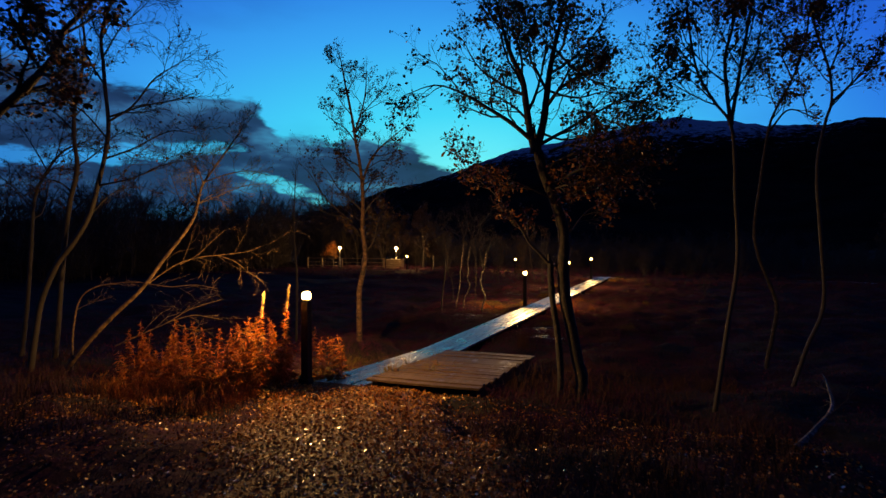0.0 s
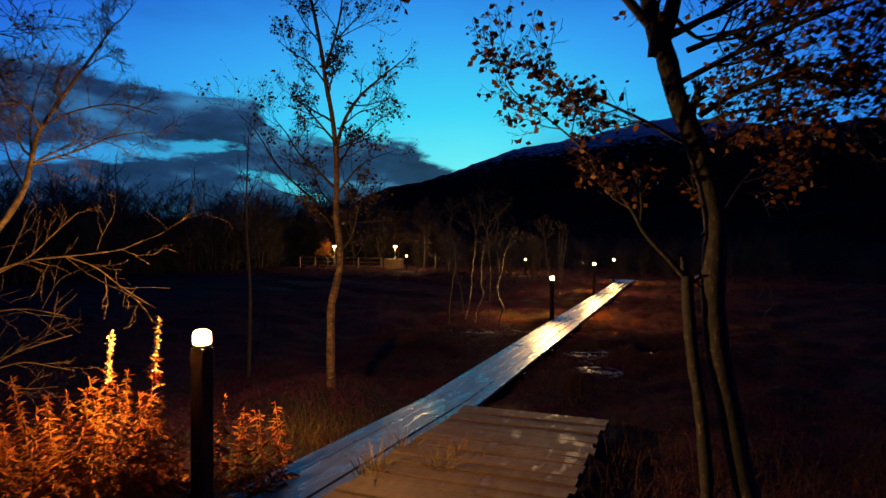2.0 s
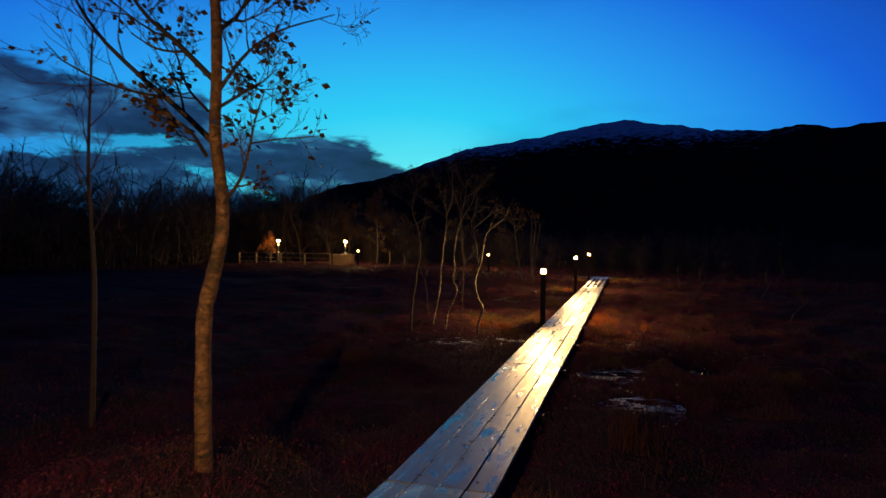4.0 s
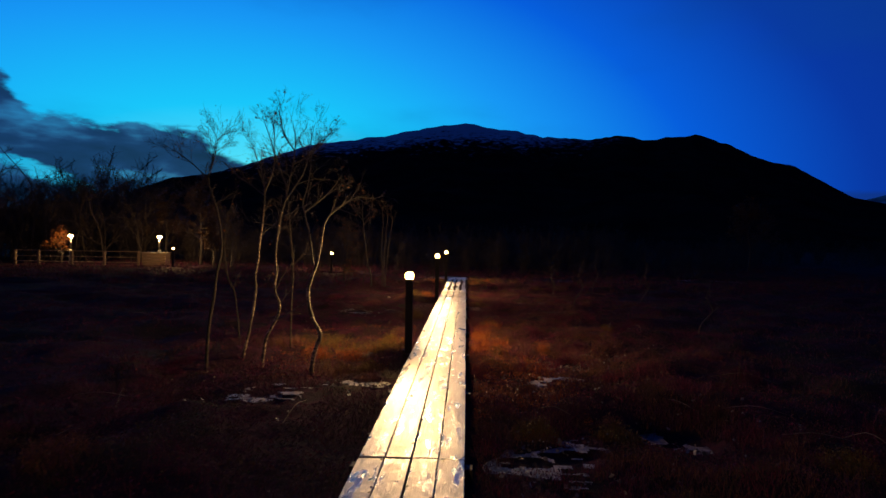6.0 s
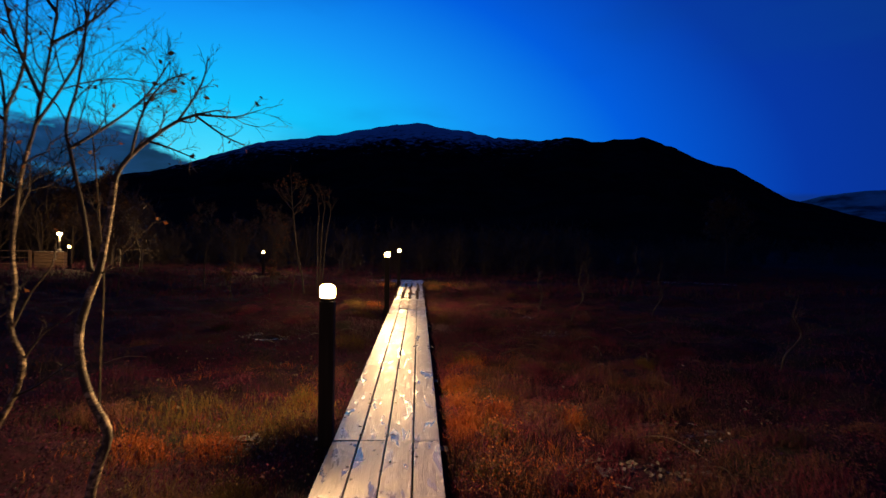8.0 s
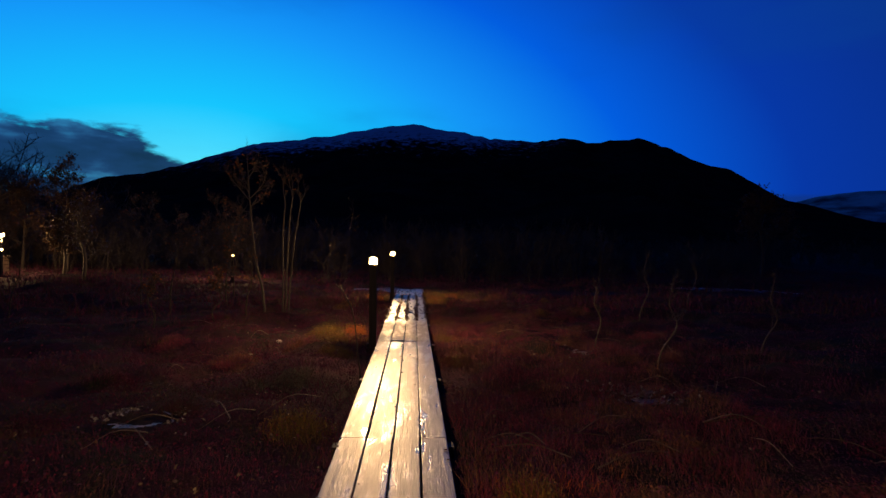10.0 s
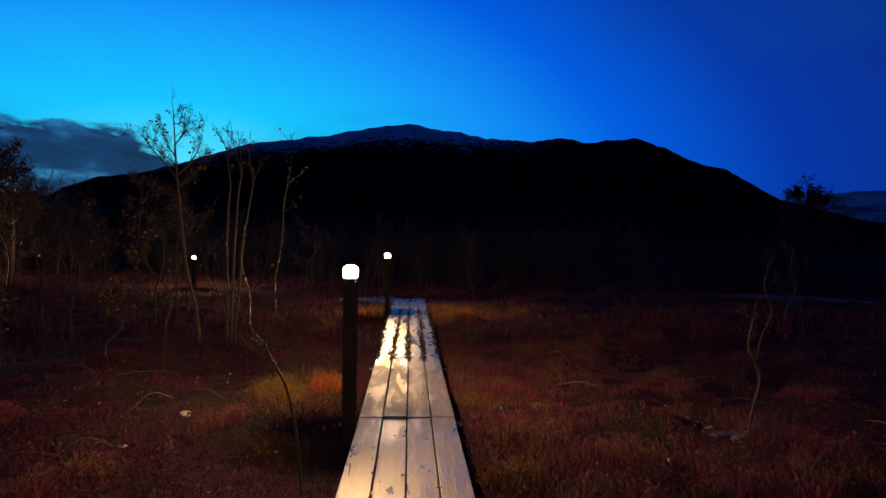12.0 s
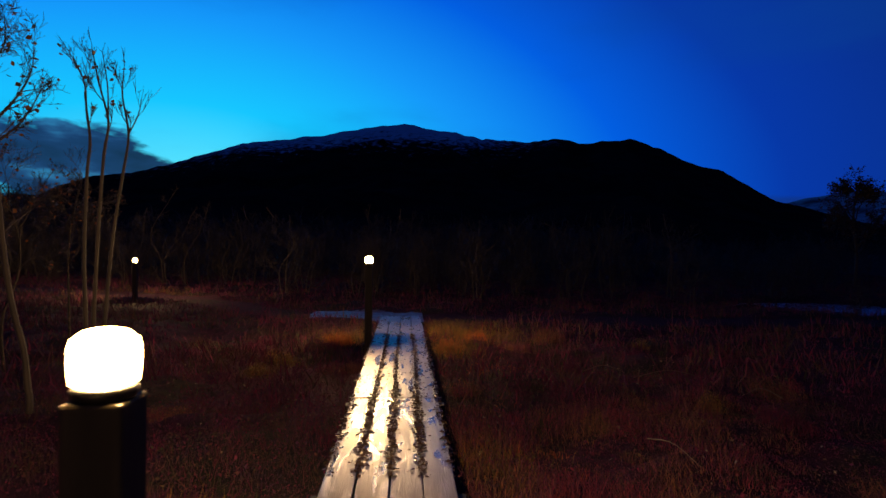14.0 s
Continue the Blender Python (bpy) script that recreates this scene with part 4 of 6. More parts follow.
t.limb([(-0.44, -0.17, 3.60), (-0.22, 0.45, 3.59), (0.12, 0.90, 3.72), (0.48, 1.26, 3.90)], 0.02, 2, 12, 7)
t.build("birch_tree", (3.22, -12.42, 0.08), "twin-stemmed birch with withered brown leaves beside the platform", M_BARK, 0.5, 0.056)
# Wood-edge trunks wear dark bark in place of the shade over them.
t = Tree(31, 0.7, 0.3, 0.16)
t.stem([(-0.23, -0.09, -0.30), (-0.19, -0.07, 0.02), (-0.12, -0.05, 0.53), (-0.04, -0.02, 1.12), (0.04, 0.01, 1.64), (0.06, 0.02, 2.08), (0.03, 0.01, 2.67), (0.02, 0.01, 3.11), (-0.03, -0.01, 3.62), (-0.23, -0.09, 3.91), (-0.43, -0.16, 4.28), (-0.52, -0.20, 4.72), (-0.57, -0.22, 5.23), (-0.63, -0.25, 5.74)], 0.034, 0.009, 8, 0.6, 1.2, 3)
t.stem([(-0.03, -0.01, 3.61), (-0.08, -0.03, 4.06), (-0.10, -0.04, 4.50), (-0.00, -0.00, 4.94), (0.06, 0.02, 5.52)], 0.028, 0.01, 7, 0.15, 1.2, 3)
t.stem([(-0.03, -0.01, 3.62), (0.05, 0.02, 4.13), (0.13, 0.05, 4.64), (0.23, 0.09, 5.23), (0.31, 0.12, 5.67)], 0.026, 0.01, 7, 0.15, 1.2, 3)
t.limb([(-0.27, -0.11, 3.94), (-0.45, -0.17, 4.13), (-0.64, -0.25, 4.29)], 0.012, 2, 10, 5)
t.limb([(-0.43, -0.17, 4.32), (-0.64, -0.03, 4.63), (-0.82, 0.01, 5.04)], 0.014, 2, 10, 6)
t.build("birch_tree", (5.2, -12.1, 0.1), "dark birch with three thin limbs at the wood edge", M_TWIG_SHADED, 0.4, 0.055, group="trees at the wood edge")
t = Tree(37, 0.7, 0.3, 0.16)
t.stem([(-0.30, -0.12, -0.30), (-0.25, -0.10, 0.13), (-0.16, -0.06, 0.59), (-0.09, -0.03, 1.15), (-0.25, -0.10, 1.62), (-0.41, -0.16, 2.06), (-0.48, -0.18, 2.54), (-0.39, -0.15, 3.31), (-0.25, -0.10, 4.33), (-0.08, -0.03, 4.79), (0.15, 0.06, 5.25), (0.36, 0.14, 5.86), (0.43, 0.17, 6.47), (0.50, 0.19, 7.09)], 0.04, 0.01, 7, 0.62, 1.1, 3)
t.stem([(-0.23, -0.09, 4.31), (0.09, 0.03, 4.69), (0.52, 0.20, 4.56)], 0.02, 0.008, 3, 0.3, 0.6, 2)
t.limb([(0.15, 0.06, 5.25), (-0.06, -0.02, 5.76), (-0.16, -0.06, 6.37)], 0.016, 2, 10, 6)
t.build("birch_tree", (6.3, -8.3, -0.1), "crooked birch with bent stem and forked crown", M_BARK, 0.4, 0.06, group="trees at the wood edge")
t = Tree(39, 0.7, 0.3, 0.16)
t.stem([(-0.19, -0.07, -0.30), (-0.05, -0.02, 0.14), (0.09, 0.04, 0.58), (0.32, 0.12, 1.21), (0.27, 0.10, 2.27), (0.21, 0.08, 3.33), (0.32, 0.12, 4.04), (0.42, 0.16, 4.41), (0.37, 0.14, 4.92), (0.17, 0.06, 5.54), (0.06, 0.03, 6.15), (0.02, 0.01, 6.68)], 0.036, 0.009, 7, 0.6, 1.0, 3)
t.stem([(0.42, 0.16, 4.38), (0.65, 0.25, 4.61), (0.98, 0.38, 4.99), (1.22, 0.47, 5.45)], 0.022, 0.008, 5, 0.3, 0.7, 2)
t.limb([(0.07, 0.03, 4.15), (-0.01, -0.00, 4.53), (-0.08, -0.03, 4.92)], 0.012, 2, 10, 5)
t.limb([(0.38, 0.15, 4.83), (0.56, 0.22, 5.36), (0.64, 0.25, 5.89), (0.80, 0.31, 6.42)], 0.018, 2, 12, 7)
t.build("birch_tree", (6.35, -9.9, 0.0), "leaning birch with wide bare limbs at the wood edge", M_TWIG_SHADED, 0.4, 0.06, group="trees at the wood edge")
t = Tree(40, 0.7, 0.35)
t.stem([(0.1, 0, -0.3), (0, 0, 1.0), (0.1, 0, 2.2), (0.2, 0, 3.4), (0.1, 0, 4.8)], 0.06, 0.012, 10, 0.4, 1.5, 3)
t.build("birch_tree", (7.3, -13.6, 0.3), "leafy birch standing in the dark wood edge", M_BARK, 0.8, 0.065, group="trees at the wood edge")
# leaning willow on the other side, its low limbs lit by the lamp
t = Tree(41, 0.6, 0.15, 0.36)
t.stem([(-0.47, -0.18, -0.30), (-0.40, -0.15, -0.23), (-0.08, -0.03, 0.21), (0.33, 0.13, 0.68), (0.75, 0.29, 1.10), (1.08, 0.42, 1.57), (1.34, 0.52, 1.92), (1.53, 0.59, 2.23), (1.60, 0.62, 2.54), (1.67, 0.64, 2.76), (1.88, 0.72, 3.08), (2.09, 0.80, 3.39), (2.27, 0.88, 3.68)], 0.042, 0.008, 8, 0.62, 0.8, 3)
t.stem([(-0.29, -0.11, -0.30), (-0.27, -0.10, -0.04), (-0.25, -0.10, 0.45), (-0.15, -0.06, 0.94), (0.09, 0.03, 1.14), (0.46, 0.18, 1.21)], 0.02, 0.008, 3, 0.5, 0.5, 2)
t.limb([(0.85, 0.33, 1.19), (1.25, 0.48, 1.48), (1.58, 0.61, 1.60), (2.00, 0.77, 1.65), (2.33, 0.90, 1.70), (2.51, 0.97, 1.78)], 0.014, 1, 16, 7)
t.limb([(1.87, 0.72, 1.64), (2.12, 0.82, 1.54), (2.33, 0.90, 1.37), (2.54, 0.98, 1.23)], 0.008, 1, 12, 4)
t.limb([(1.32, 0.51, 1.49), (1.58, 0.61, 1.64), (1.77, 0.68, 1.83), (1.98, 0.76, 2.03)], 0.009, 1, 12, 5)
t.limb([(0.46, 0.18, 1.21), (0.75, 0.29, 1.21), (1.17, 0.45, 1.14), (1.54, 0.59, 1.17), (1.87, 0.72, 1.11)], 0.009, 1, 14, 5)
t.limb([(0.37, 0.14, 0.21), (0.83, 0.32, 0.43), (1.16, 0.45, 0.59), (1.46, 0.56, 0.78), (1.93, 0.74, 0.94)], 0.013, 1, 16, 6)
t.limb([(1.16, 0.45, 0.59), (1.50, 0.58, 0.69), (1.75, 0.67, 0.66), (1.95, 0.75, 0.62)], 0.008, 1, 12, 3)
t.limb([(1.26, 0.49, 0.56), (1.50, 0.58, 0.46), (1.81, 0.70, 0.48)], 0.006, 1, 10, 3)
t.limb([(1.57, 0.61, 2.44), (1.78, 0.90, 2.60), (2.12, 1.03, 2.74), (2.45, 1.16, 2.78)], 0.012, 2, 12, 7)
t.limb([(1.54, 0.60, 2.23), (1.11, 0.75, 2.52), (0.95, 0.79, 2.76), (0.86, 0.76, 3.03)], 0.01, 2, 12, 7)
t.limb([(1.69, 0.65, 2.79), (2.14, 0.61, 2.88), (2.46, 0.74, 2.94), (2.79, 0.86, 2.86)], 0.011, 2, 12, 7)
t.limb([(1.59, 0.61, 2.54), (1.40, 0.75, 2.92), (1.37, 0.85, 3.25), (1.54, 0.92, 3.62)], 0.011, 2, 12, 7)
t.build("willow_bush", (-4.1, -13.9, 0.35), "bare many-stemmed willow leaning towards the path", M_WILLOW, 0.0, category="tree", twig=M_WILLOW)
# Dark bark on the bare trees stands for lamp light that misses them.
t = Tree(43, 0.75, 0.15, 0.28)
t.finest = 0.0032
t.stem([(-1.04, -0.40, -0.30), (-1.00, -0.39, 0.03), (-0.94, -0.36, 0.50), (-0.85, -0.33, 0.98), (-0.64, -0.25, 1.49), (-0.40, -0.16, 1.83), (-0.19, -0.07, 2.22), (-0.06, -0.02, 2.69), (0.06, 0.02, 3.20), (0.10, 0.04, 3.62), (0.06, 0.02, 4.14), (0.03, 0.01, 4.56), (0.01, 0.00, 4.99), (0.14, 0.05, 5.43), (0.29, 0.11, 5.92), (0.38, 0.14, 6.43)], 0.05, 0.012, 6, 0.75, 0.8, 2)
t.limb([(0.08, 0.03, 3.65), (0.53, 0.10, 3.88), (0.90, 0.13, 4.24), (1.20, 0.25, 4.45), (1.47, 0.35, 4.63)], 0.02, 2, 14, 9)
t.limb([(0.11, 0.04, 3.73), (0.48, 0.29, 3.91), (0.85, 0.54, 4.03), (1.21, 0.68, 4.16)], 0.017, 2, 14, 9)
t.limb([(0.04, 0.02, 3.10), (0.36, 0.25, 3.27), (0.80, 0.52, 3.55), (1.17, 0.67, 3.51)], 0.017, 2, 14, 9)
t.limb([(-0.02, -0.01, 2.70), (0.61, 0.02, 2.79), (1.11, 0.11, 2.97), (1.59, 0.29, 3.07)], 0.017, 2, 14, 9)
t.limb([(0.03, 0.01, 4.63), (0.18, 0.18, 5.09), (0.45, 0.39, 5.49), (0.65, 0.47, 5.75)], 0.016, 2, 12, 8)
t.limb([(0.06, 0.02, 4.20), (-0.24, 0.01, 4.59), (-0.49, 0.03, 5.05), (-0.42, 0.05, 5.49)], 0.016, 2, 12, 8)
t.limb([(0.08, 0.03, 3.41), (-0.13, -0.16, 3.76), (-0.35, -0.35, 3.99), (-0.53, -0.42, 4.35)], 0.016, 2, 12, 8)
t.limb([(0.03, 0.01, 4.82), (0.07, -0.19, 5.08), (0.03, -0.20, 5.58)], 0.014, 2, 12, 7)
t.limb([(-0.16, -0.06, 2.26), (-0.10, 0.18, 2.53), (0.02, 0.33, 2.67), (0.39, 0.47, 2.71)], 0.012, 2, 12, 6)
t.build("birch_tree", (-3.6, -14.1, 0.35), "bare dark birch with long wiry limbs among undergrowth", M_TWIG_SHADED, 0.04, 0.05, group="bare trees beside the trail")
t = Tree(47, 0.8, 0.2, 0.3)
t.finest = 0.0035
t.stem([(-0.71, -0.27, -0.30), (-0.64, -0.25, 0.33), (-0.53, -0.21, 1.69), (-0.43, -0.17, 2.56), (-0.31, -0.12, 3.15), (-0.36, -0.14, 3.73), (-0.33, -0.13, 4.31), (-0.23, -0.09, 4.79), (-0.18, -0.07, 5.37), (-0.25, -0.10, 5.95), (-0.26, -0.10, 6.53)], 0.05, 0.012, 7, 0.5, 0.9, 2)
t.limb([(-0.31, -0.12, 3.19), (-0.01, -0.00, 3.42), (0.31, 0.12, 3.73), (0.54, 0.21, 3.78)], 0.016, 2, 12, 8)
t.limb([(-0.35, -0.13, 3.78), (-0.83, -0.10, 4.14), (-1.22, -0.15, 4.30)], 0.016, 2, 12, 8)
t.limb([(-0.32, -0.12, 4.36), (-0.09, -0.04, 4.70), (0.07, 0.03, 5.20), (0.27, 0.11, 5.47)], 0.015, 2, 12, 8)
t.limb([(-0.32, -0.12, 4.39), (-0.73, -0.07, 4.85), (-0.78, -0.09, 5.36)], 0.015, 2, 12, 8)
t.limb([(-0.39, -0.15, 2.76), (-0.64, -0.25, 2.95), (-0.92, -0.35, 2.97), (-1.19, -0.46, 3.15)], 0.014, 2, 12, 7)
t.build("birch_tree", (-4.8, -13.2, 0.3), "bare dark birch with upright crown", M_TWIG_SHADED, 0.06, 0.05, group="bare trees beside the trail")
t = Tree(48, 0.8, 0.2, 0.3)
t.finest = 0.0035
t.stem([(-1.36, -0.53, -0.30), (-1.26, -0.48, 0.74), (-1.18, -0.45, 1.83), (-1.10, -0.43, 2.80), (-0.86, -0.33, 3.35), (-0.59, -0.23, 3.69), (-0.21, -0.08, 3.87)], 0.045, 0.012, 8, 0.4, 1.0, 3)
t.limb([(-0.88, -0.34, 3.32), (-1.12, -0.43, 3.76), (-1.34, -0.52, 4.13), (-1.62, -0.62, 4.43)], 0.016, 2, 12, 8)
t.limb([(-1.10, -0.43, 2.80), (-1.32, -0.51, 3.13), (-1.52, -0.59, 3.45)], 0.014, 2, 12, 7)
t.build("birch_tree", (-5.9, -12.3, 0.25), "bare low birch with tangled twigs", M_TWIG_SHADED, 0.06, 0.05, group="bare trees beside the trail")
t = Tree(53, 0.75, 0.2, 0.22)
t.stem([(-0.73, -0.27, -0.30), (-0.71, -0.27, 0.25), (-0.56, -0.22, 1.23), (-0.37, -0.14, 2.22), (-0.19, -0.07, 2.55), (-0.00, -0.00, 2.73), (0.18, 0.07, 2.90), (0.34, 0.13, 3.07), (0.46, 0.18, 3.23), (0.51, 0.20, 3.41), (0.69, 0.26, 3.59), (0.85, 0.33, 3.83)], 0.06, 0.012, 8, 0.45, 0.7, 3)
t.limb([(0.34, 0.13, 3.07), (0.20, 0.08, 3.29), (0.15, 0.06, 3.54), (0.12, 0.05, 3.83)], 0.018, 2, 12, 8)
t.limb([(0.04, 0.02, 2.75), (0.22, 0.09, 2.78), (0.43, 0.17, 2.80), (0.57, 0.22, 2.85)], 0.012, 2, 12, 7)
t.limb([(-0.19, -0.07, 2.55), (-0.05, -0.02, 2.90), (-0.00, -0.00, 3.19), (-0.05, -0.02, 3.54)], 0.02, 2, 12, 8)
t.build("birch_tree", (-0.95, -17.3, 0.6), "birch leaning over the trail still holding some leaves", M_TWIG_SHADED, 0.26, 0.055, group="bare trees beside the trail")
t = Tree(59, 0.55, 0.5)
t.stem([(0, 0, -0.2), (0.03, 0, 1.4), (-0.05, 0, 2.6), (0, 0, 4.0)], 0.03, 0.008, 9, 0.45, 0.7, 2)
t.build("birch_sapling", (-4.0, -8.5, -0.1), "thin bare birch sapling on the heath", M_TWIG_SHADED, 0.0, category="tree")

# birch thicket with white stems by the second lamp
t = Tree(61, 0.6, 0.12, 0.26)
t.finest = 0.0014
t.stem([(-0.02, 0.00, -0.30), (0.01, -0.00, 0.09), (0.06, -0.00, 0.29), (0.11, -0.00, 0.47), (0.01, -0.00, 0.67), (-0.05, 0.00, 0.87), (-0.06, 0.00, 1.07), (-0.01, 0.00, 1.26), (0.05, -0.00, 1.42), (0.09, -0.00, 1.62), (0.12, -0.00, 1.82), (0.15, -0.01, 1.98), (0.22, -0.01, 2.09), (0.33, -0.01, 2.19), (0.49, -0.02, 2.30), (0.62, -0.02, 2.35)], 0.032, 0.008, 3, 0.8, 0.35, 2)
t.stem([(0.00, -0.00, 1.42), (-0.03, 0.00, 1.69), (-0.07, 0.00, 1.89), (-0.12, 0.00, 2.12), (-0.15, 0.01, 2.27), (-0.08, 0.00, 2.51), (-0.04, 0.00, 2.81), (-0.04, 0.00, 3.04)], 0.016, 0.004, 7, 0.5, 0.6, 2)
t.stem([(0.62, -0.02, 2.35), (0.74, -0.03, 2.34), (0.85, -0.03, 2.34), (0.99, -0.04, 2.38)], 0.008, 0.002, 5, 0.2, 0.3, 1)
t.limb([(0.50, -0.02, 2.30), (0.60, -0.02, 2.45), (0.66, -0.03, 2.57), (0.68, -0.03, 2.69)], 0.008, 1, 10, 6)
t.limb([(0.61, -0.02, 2.34), (0.77, -0.03, 2.23), (0.90, -0.04, 2.17)], 0.007, 1, 10, 5)
t.limb([(0.33, -0.01, 2.19), (0.46, -0.02, 2.15), (0.61, -0.02, 2.09)], 0.007, 1, 10, 5)
t.limb([(0.03, -0.00, 1.40), (0.15, -0.01, 1.44), (0.27, -0.01, 1.46)], 0.005, 1, 8, 3)
t.limb([(-0.12, 0.00, 2.14), (0.08, 0.10, 2.32), (0.23, 0.19, 2.50), (0.37, 0.19, 2.71)], 0.01, 2, 12, 7)
t.limb([(0.23, -0.01, 2.09), (0.34, -0.11, 2.33), (0.46, -0.12, 2.50), (0.59, -0.12, 2.56)], 0.009, 2, 12, 6)
t.build("birch_tree", (-1.7, -1.0, -0.1), "crooked young birch with a kinked white stem", M_BIRCH, 0.012, 0.04, group="thicket of young birches")
t = Tree(67, 0.6, 0.16, 0.28)
t.finest = 0.0014
t.stem([(-0.21, 0.01, -0.30), (-0.19, 0.01, -0.04), (-0.17, 0.01, 0.13), (-0.14, 0.01, 0.33), (-0.10, 0.00, 0.43), (0.02, -0.00, 0.66), (0.06, -0.00, 0.85), (-0.00, 0.00, 0.99), (-0.02, 0.00, 1.13), (0.01, -0.00, 1.30), (-0.01, 0.00, 1.53), (0.01, -0.00, 1.76), (0.05, -0.00, 2.04), (0.13, -0.00, 2.33), (0.20, -0.01, 2.67), (0.25, -0.01, 2.96), (0.26, -0.01, 3.18), (0.23, -0.01, 3.35)], 0.026, 0.004, 9, 0.6, 0.75, 2)
t.stem([(0.13, -0.00, 2.32), (0.28, -0.01, 2.53), (0.41, -0.02, 2.76), (0.45, -0.02, 3.02), (0.53, -0.02, 3.36)], 0.011, 0.003, 9, 0.2, 0.65, 2)
t.limb([(0.02, -0.00, 0.63), (0.16, -0.01, 0.70), (0.27, -0.01, 0.78), (0.40, -0.02, 0.85)], 0.008, 1, 10, 4)
t.limb([(0.06, -0.00, 0.85), (0.18, -0.01, 1.01), (0.31, -0.01, 1.11)], 0.007, 1, 8, 3)
t.limb([(-0.00, 0.00, 1.06), (0.11, -0.00, 1.28), (0.24, -0.01, 1.45), (0.26, -0.01, 1.62)], 0.008, 1, 10, 4)
t.limb([(0.16, -0.01, 2.47), (0.01, -0.00, 2.81), (-0.09, 0.00, 3.15), (-0.22, 0.01, 3.49)], 0.013, 2, 12, 8)
t.limb([(0.22, -0.01, 2.81), (0.48, -0.02, 2.96), (0.65, -0.02, 3.13), (0.79, -0.03, 3.30)], 0.012, 2, 12, 7)
t.limb([(0.25, -0.01, 3.01), (0.09, -0.00, 3.24), (0.05, -0.00, 3.46), (-0.02, 0.00, 3.63)], 0.011, 2, 12, 7)
t.build("birch_tree", (-2.28, -0.78, -0.1), "crooked young birch with a forked white stem and round bare crown", M_BIRCH, 0.02, 0.04, group="thicket of young birches")
t = Tree(71, 0.6, 0.16, 0.28)
t.finest = 0.0014
t.stem([(-0.15, 0.00, -0.30), (-0.13, 0.00, 0.03), (-0.09, 0.00, 0.21), (-0.05, 0.00, 0.39), (0.02, -0.00, 0.76), (0.05, -0.00, 1.06), (0.04, -0.00, 1.24), (0.08, -0.00, 1.48), (0.10, -0.00, 1.72), (0.14, -0.01, 1.96), (0.17, -0.01, 2.26), (0.17, -0.01, 2.50), (0.14, -0.01, 2.74), (0.04, -0.00, 2.98), (-0.04, 0.00, 3.19)], 0.024, 0.004, 9, 0.58, 0.7, 2)
t.limb([(0.17, -0.01, 2.47), (0.29, -0.01, 2.79), (0.31, -0.01, 3.23), (0.26, -0.01, 3.59)], 0.013, 2, 12, 8)
t.limb([(0.16, -0.01, 2.43), (-0.09, 0.00, 2.61), (-0.28, 0.01, 2.74), (-0.44, 0.02, 2.90)], 0.012, 2, 12, 7)
t.limb([(0.10, -0.00, 1.06), (0.24, -0.01, 1.18), (0.28, -0.01, 1.30)], 0.005, 1, 8, 3)
t.build("birch_tree", (-2.74, -0.42, -0.12), "young birch with pale speckled stem and bare crown", M_BIRCH, 0.012, 0.04, group="thicket of young birches")
# This stem's darker bark stands for lamp light dimming away from it.
t = Tree(73, 0.6, 0.16, 0.28)
t.finest = 0.0014
t.stem([(-0.10, 0.00, -0.30), (-0.08, 0.00, 0.30), (-0.05, 0.00, 0.64), (-0.03, 0.00, 0.75), (0.01, -0.00, 0.98), (0.03, -0.00, 1.20), (0.06, -0.00, 1.37), (0.11, -0.00, 1.65), (0.09, -0.00, 1.93), (0.03, -0.00, 2.21), (-0.05, 0.00, 2.44), (-0.10, 0.00, 2.63)], 0.026, 0.011, 3, 0.8, 0.5, 2)
t.stem([(-0.10, 0.00, 2.63), (-0.31, 0.01, 2.82), (-0.50, 0.02, 2.96), (-0.70, 0.03, 3.07)], 0.009, 0.002, 8, 0.25, 0.5, 2)
t.stem([(-0.09, 0.00, 2.65), (0.00, -0.00, 2.93), (0.07, -0.00, 3.20), (0.33, -0.01, 3.29)], 0.009, 0.002, 8, 0.2, 0.5, 2)
t.stem([(-0.09, 0.00, 2.64), (-0.03, 0.00, 2.89), (0.01, -0.00, 3.11), (0.04, -0.00, 3.36)], 0.008, 0.002, 8, 0.2, 0.5, 2)
t.limb([(0.01, -0.00, 2.27), (-0.22, 0.01, 2.21), (-0.39, 0.01, 2.32), (-0.64, 0.02, 2.57)], 0.009, 2, 12, 6)
t.build("birch_tree", (-3.15, -0.83, -0.12), "young birch with dim stem and wide bare crown", M_BARK, 0.006, 0.04, group="thicket of young birches")
t = Tree(79, 0.7, 0.25, 0.22)
t.stem([(-0.59, 0.02, -0.30), (-0.57, 0.02, 0.01), (-0.60, 0.02, 0.42), (-0.63, 0.02, 0.70), (-0.68, 0.03, 0.94), (-0.79, 0.03, 1.18), (-0.84, 0.03, 1.59), (-0.81, 0.03, 2.07), (-0.71, 0.03, 2.42)], 0.014, 0.005, 6, 0.5, 0.4, 2)
t.build("birch_tree", (-2.7, 0.5, -0.12), "thin dark birch stem among the thicket", M_BARK, 0.02, 0.04, group="thicket of young birches")
t = Tree(83, 0.7, 0.25, 0.22)
t.stem([(-0.38, 0.01, -0.30), (-0.36, 0.01, 0.14), (-0.35, 0.01, 0.70), (-0.33, 0.01, 1.26), (-0.36, 0.01, 1.67), (-0.40, 0.01, 2.16), (-0.44, 0.02, 2.51)], 0.012, 0.005, 6, 0.5, 0.5, 2)
t.build("birch_tree", (-2.1, 0.6, -0.12), "thin dim birch stem at the back of the thicket", M_BARK, 0.02, 0.04, group="thicket of young birches")
# birches farther along, beyond the third lamp; their shade is put into dark bark
t = Tree(90, 0.65, 0.3, 0.18)
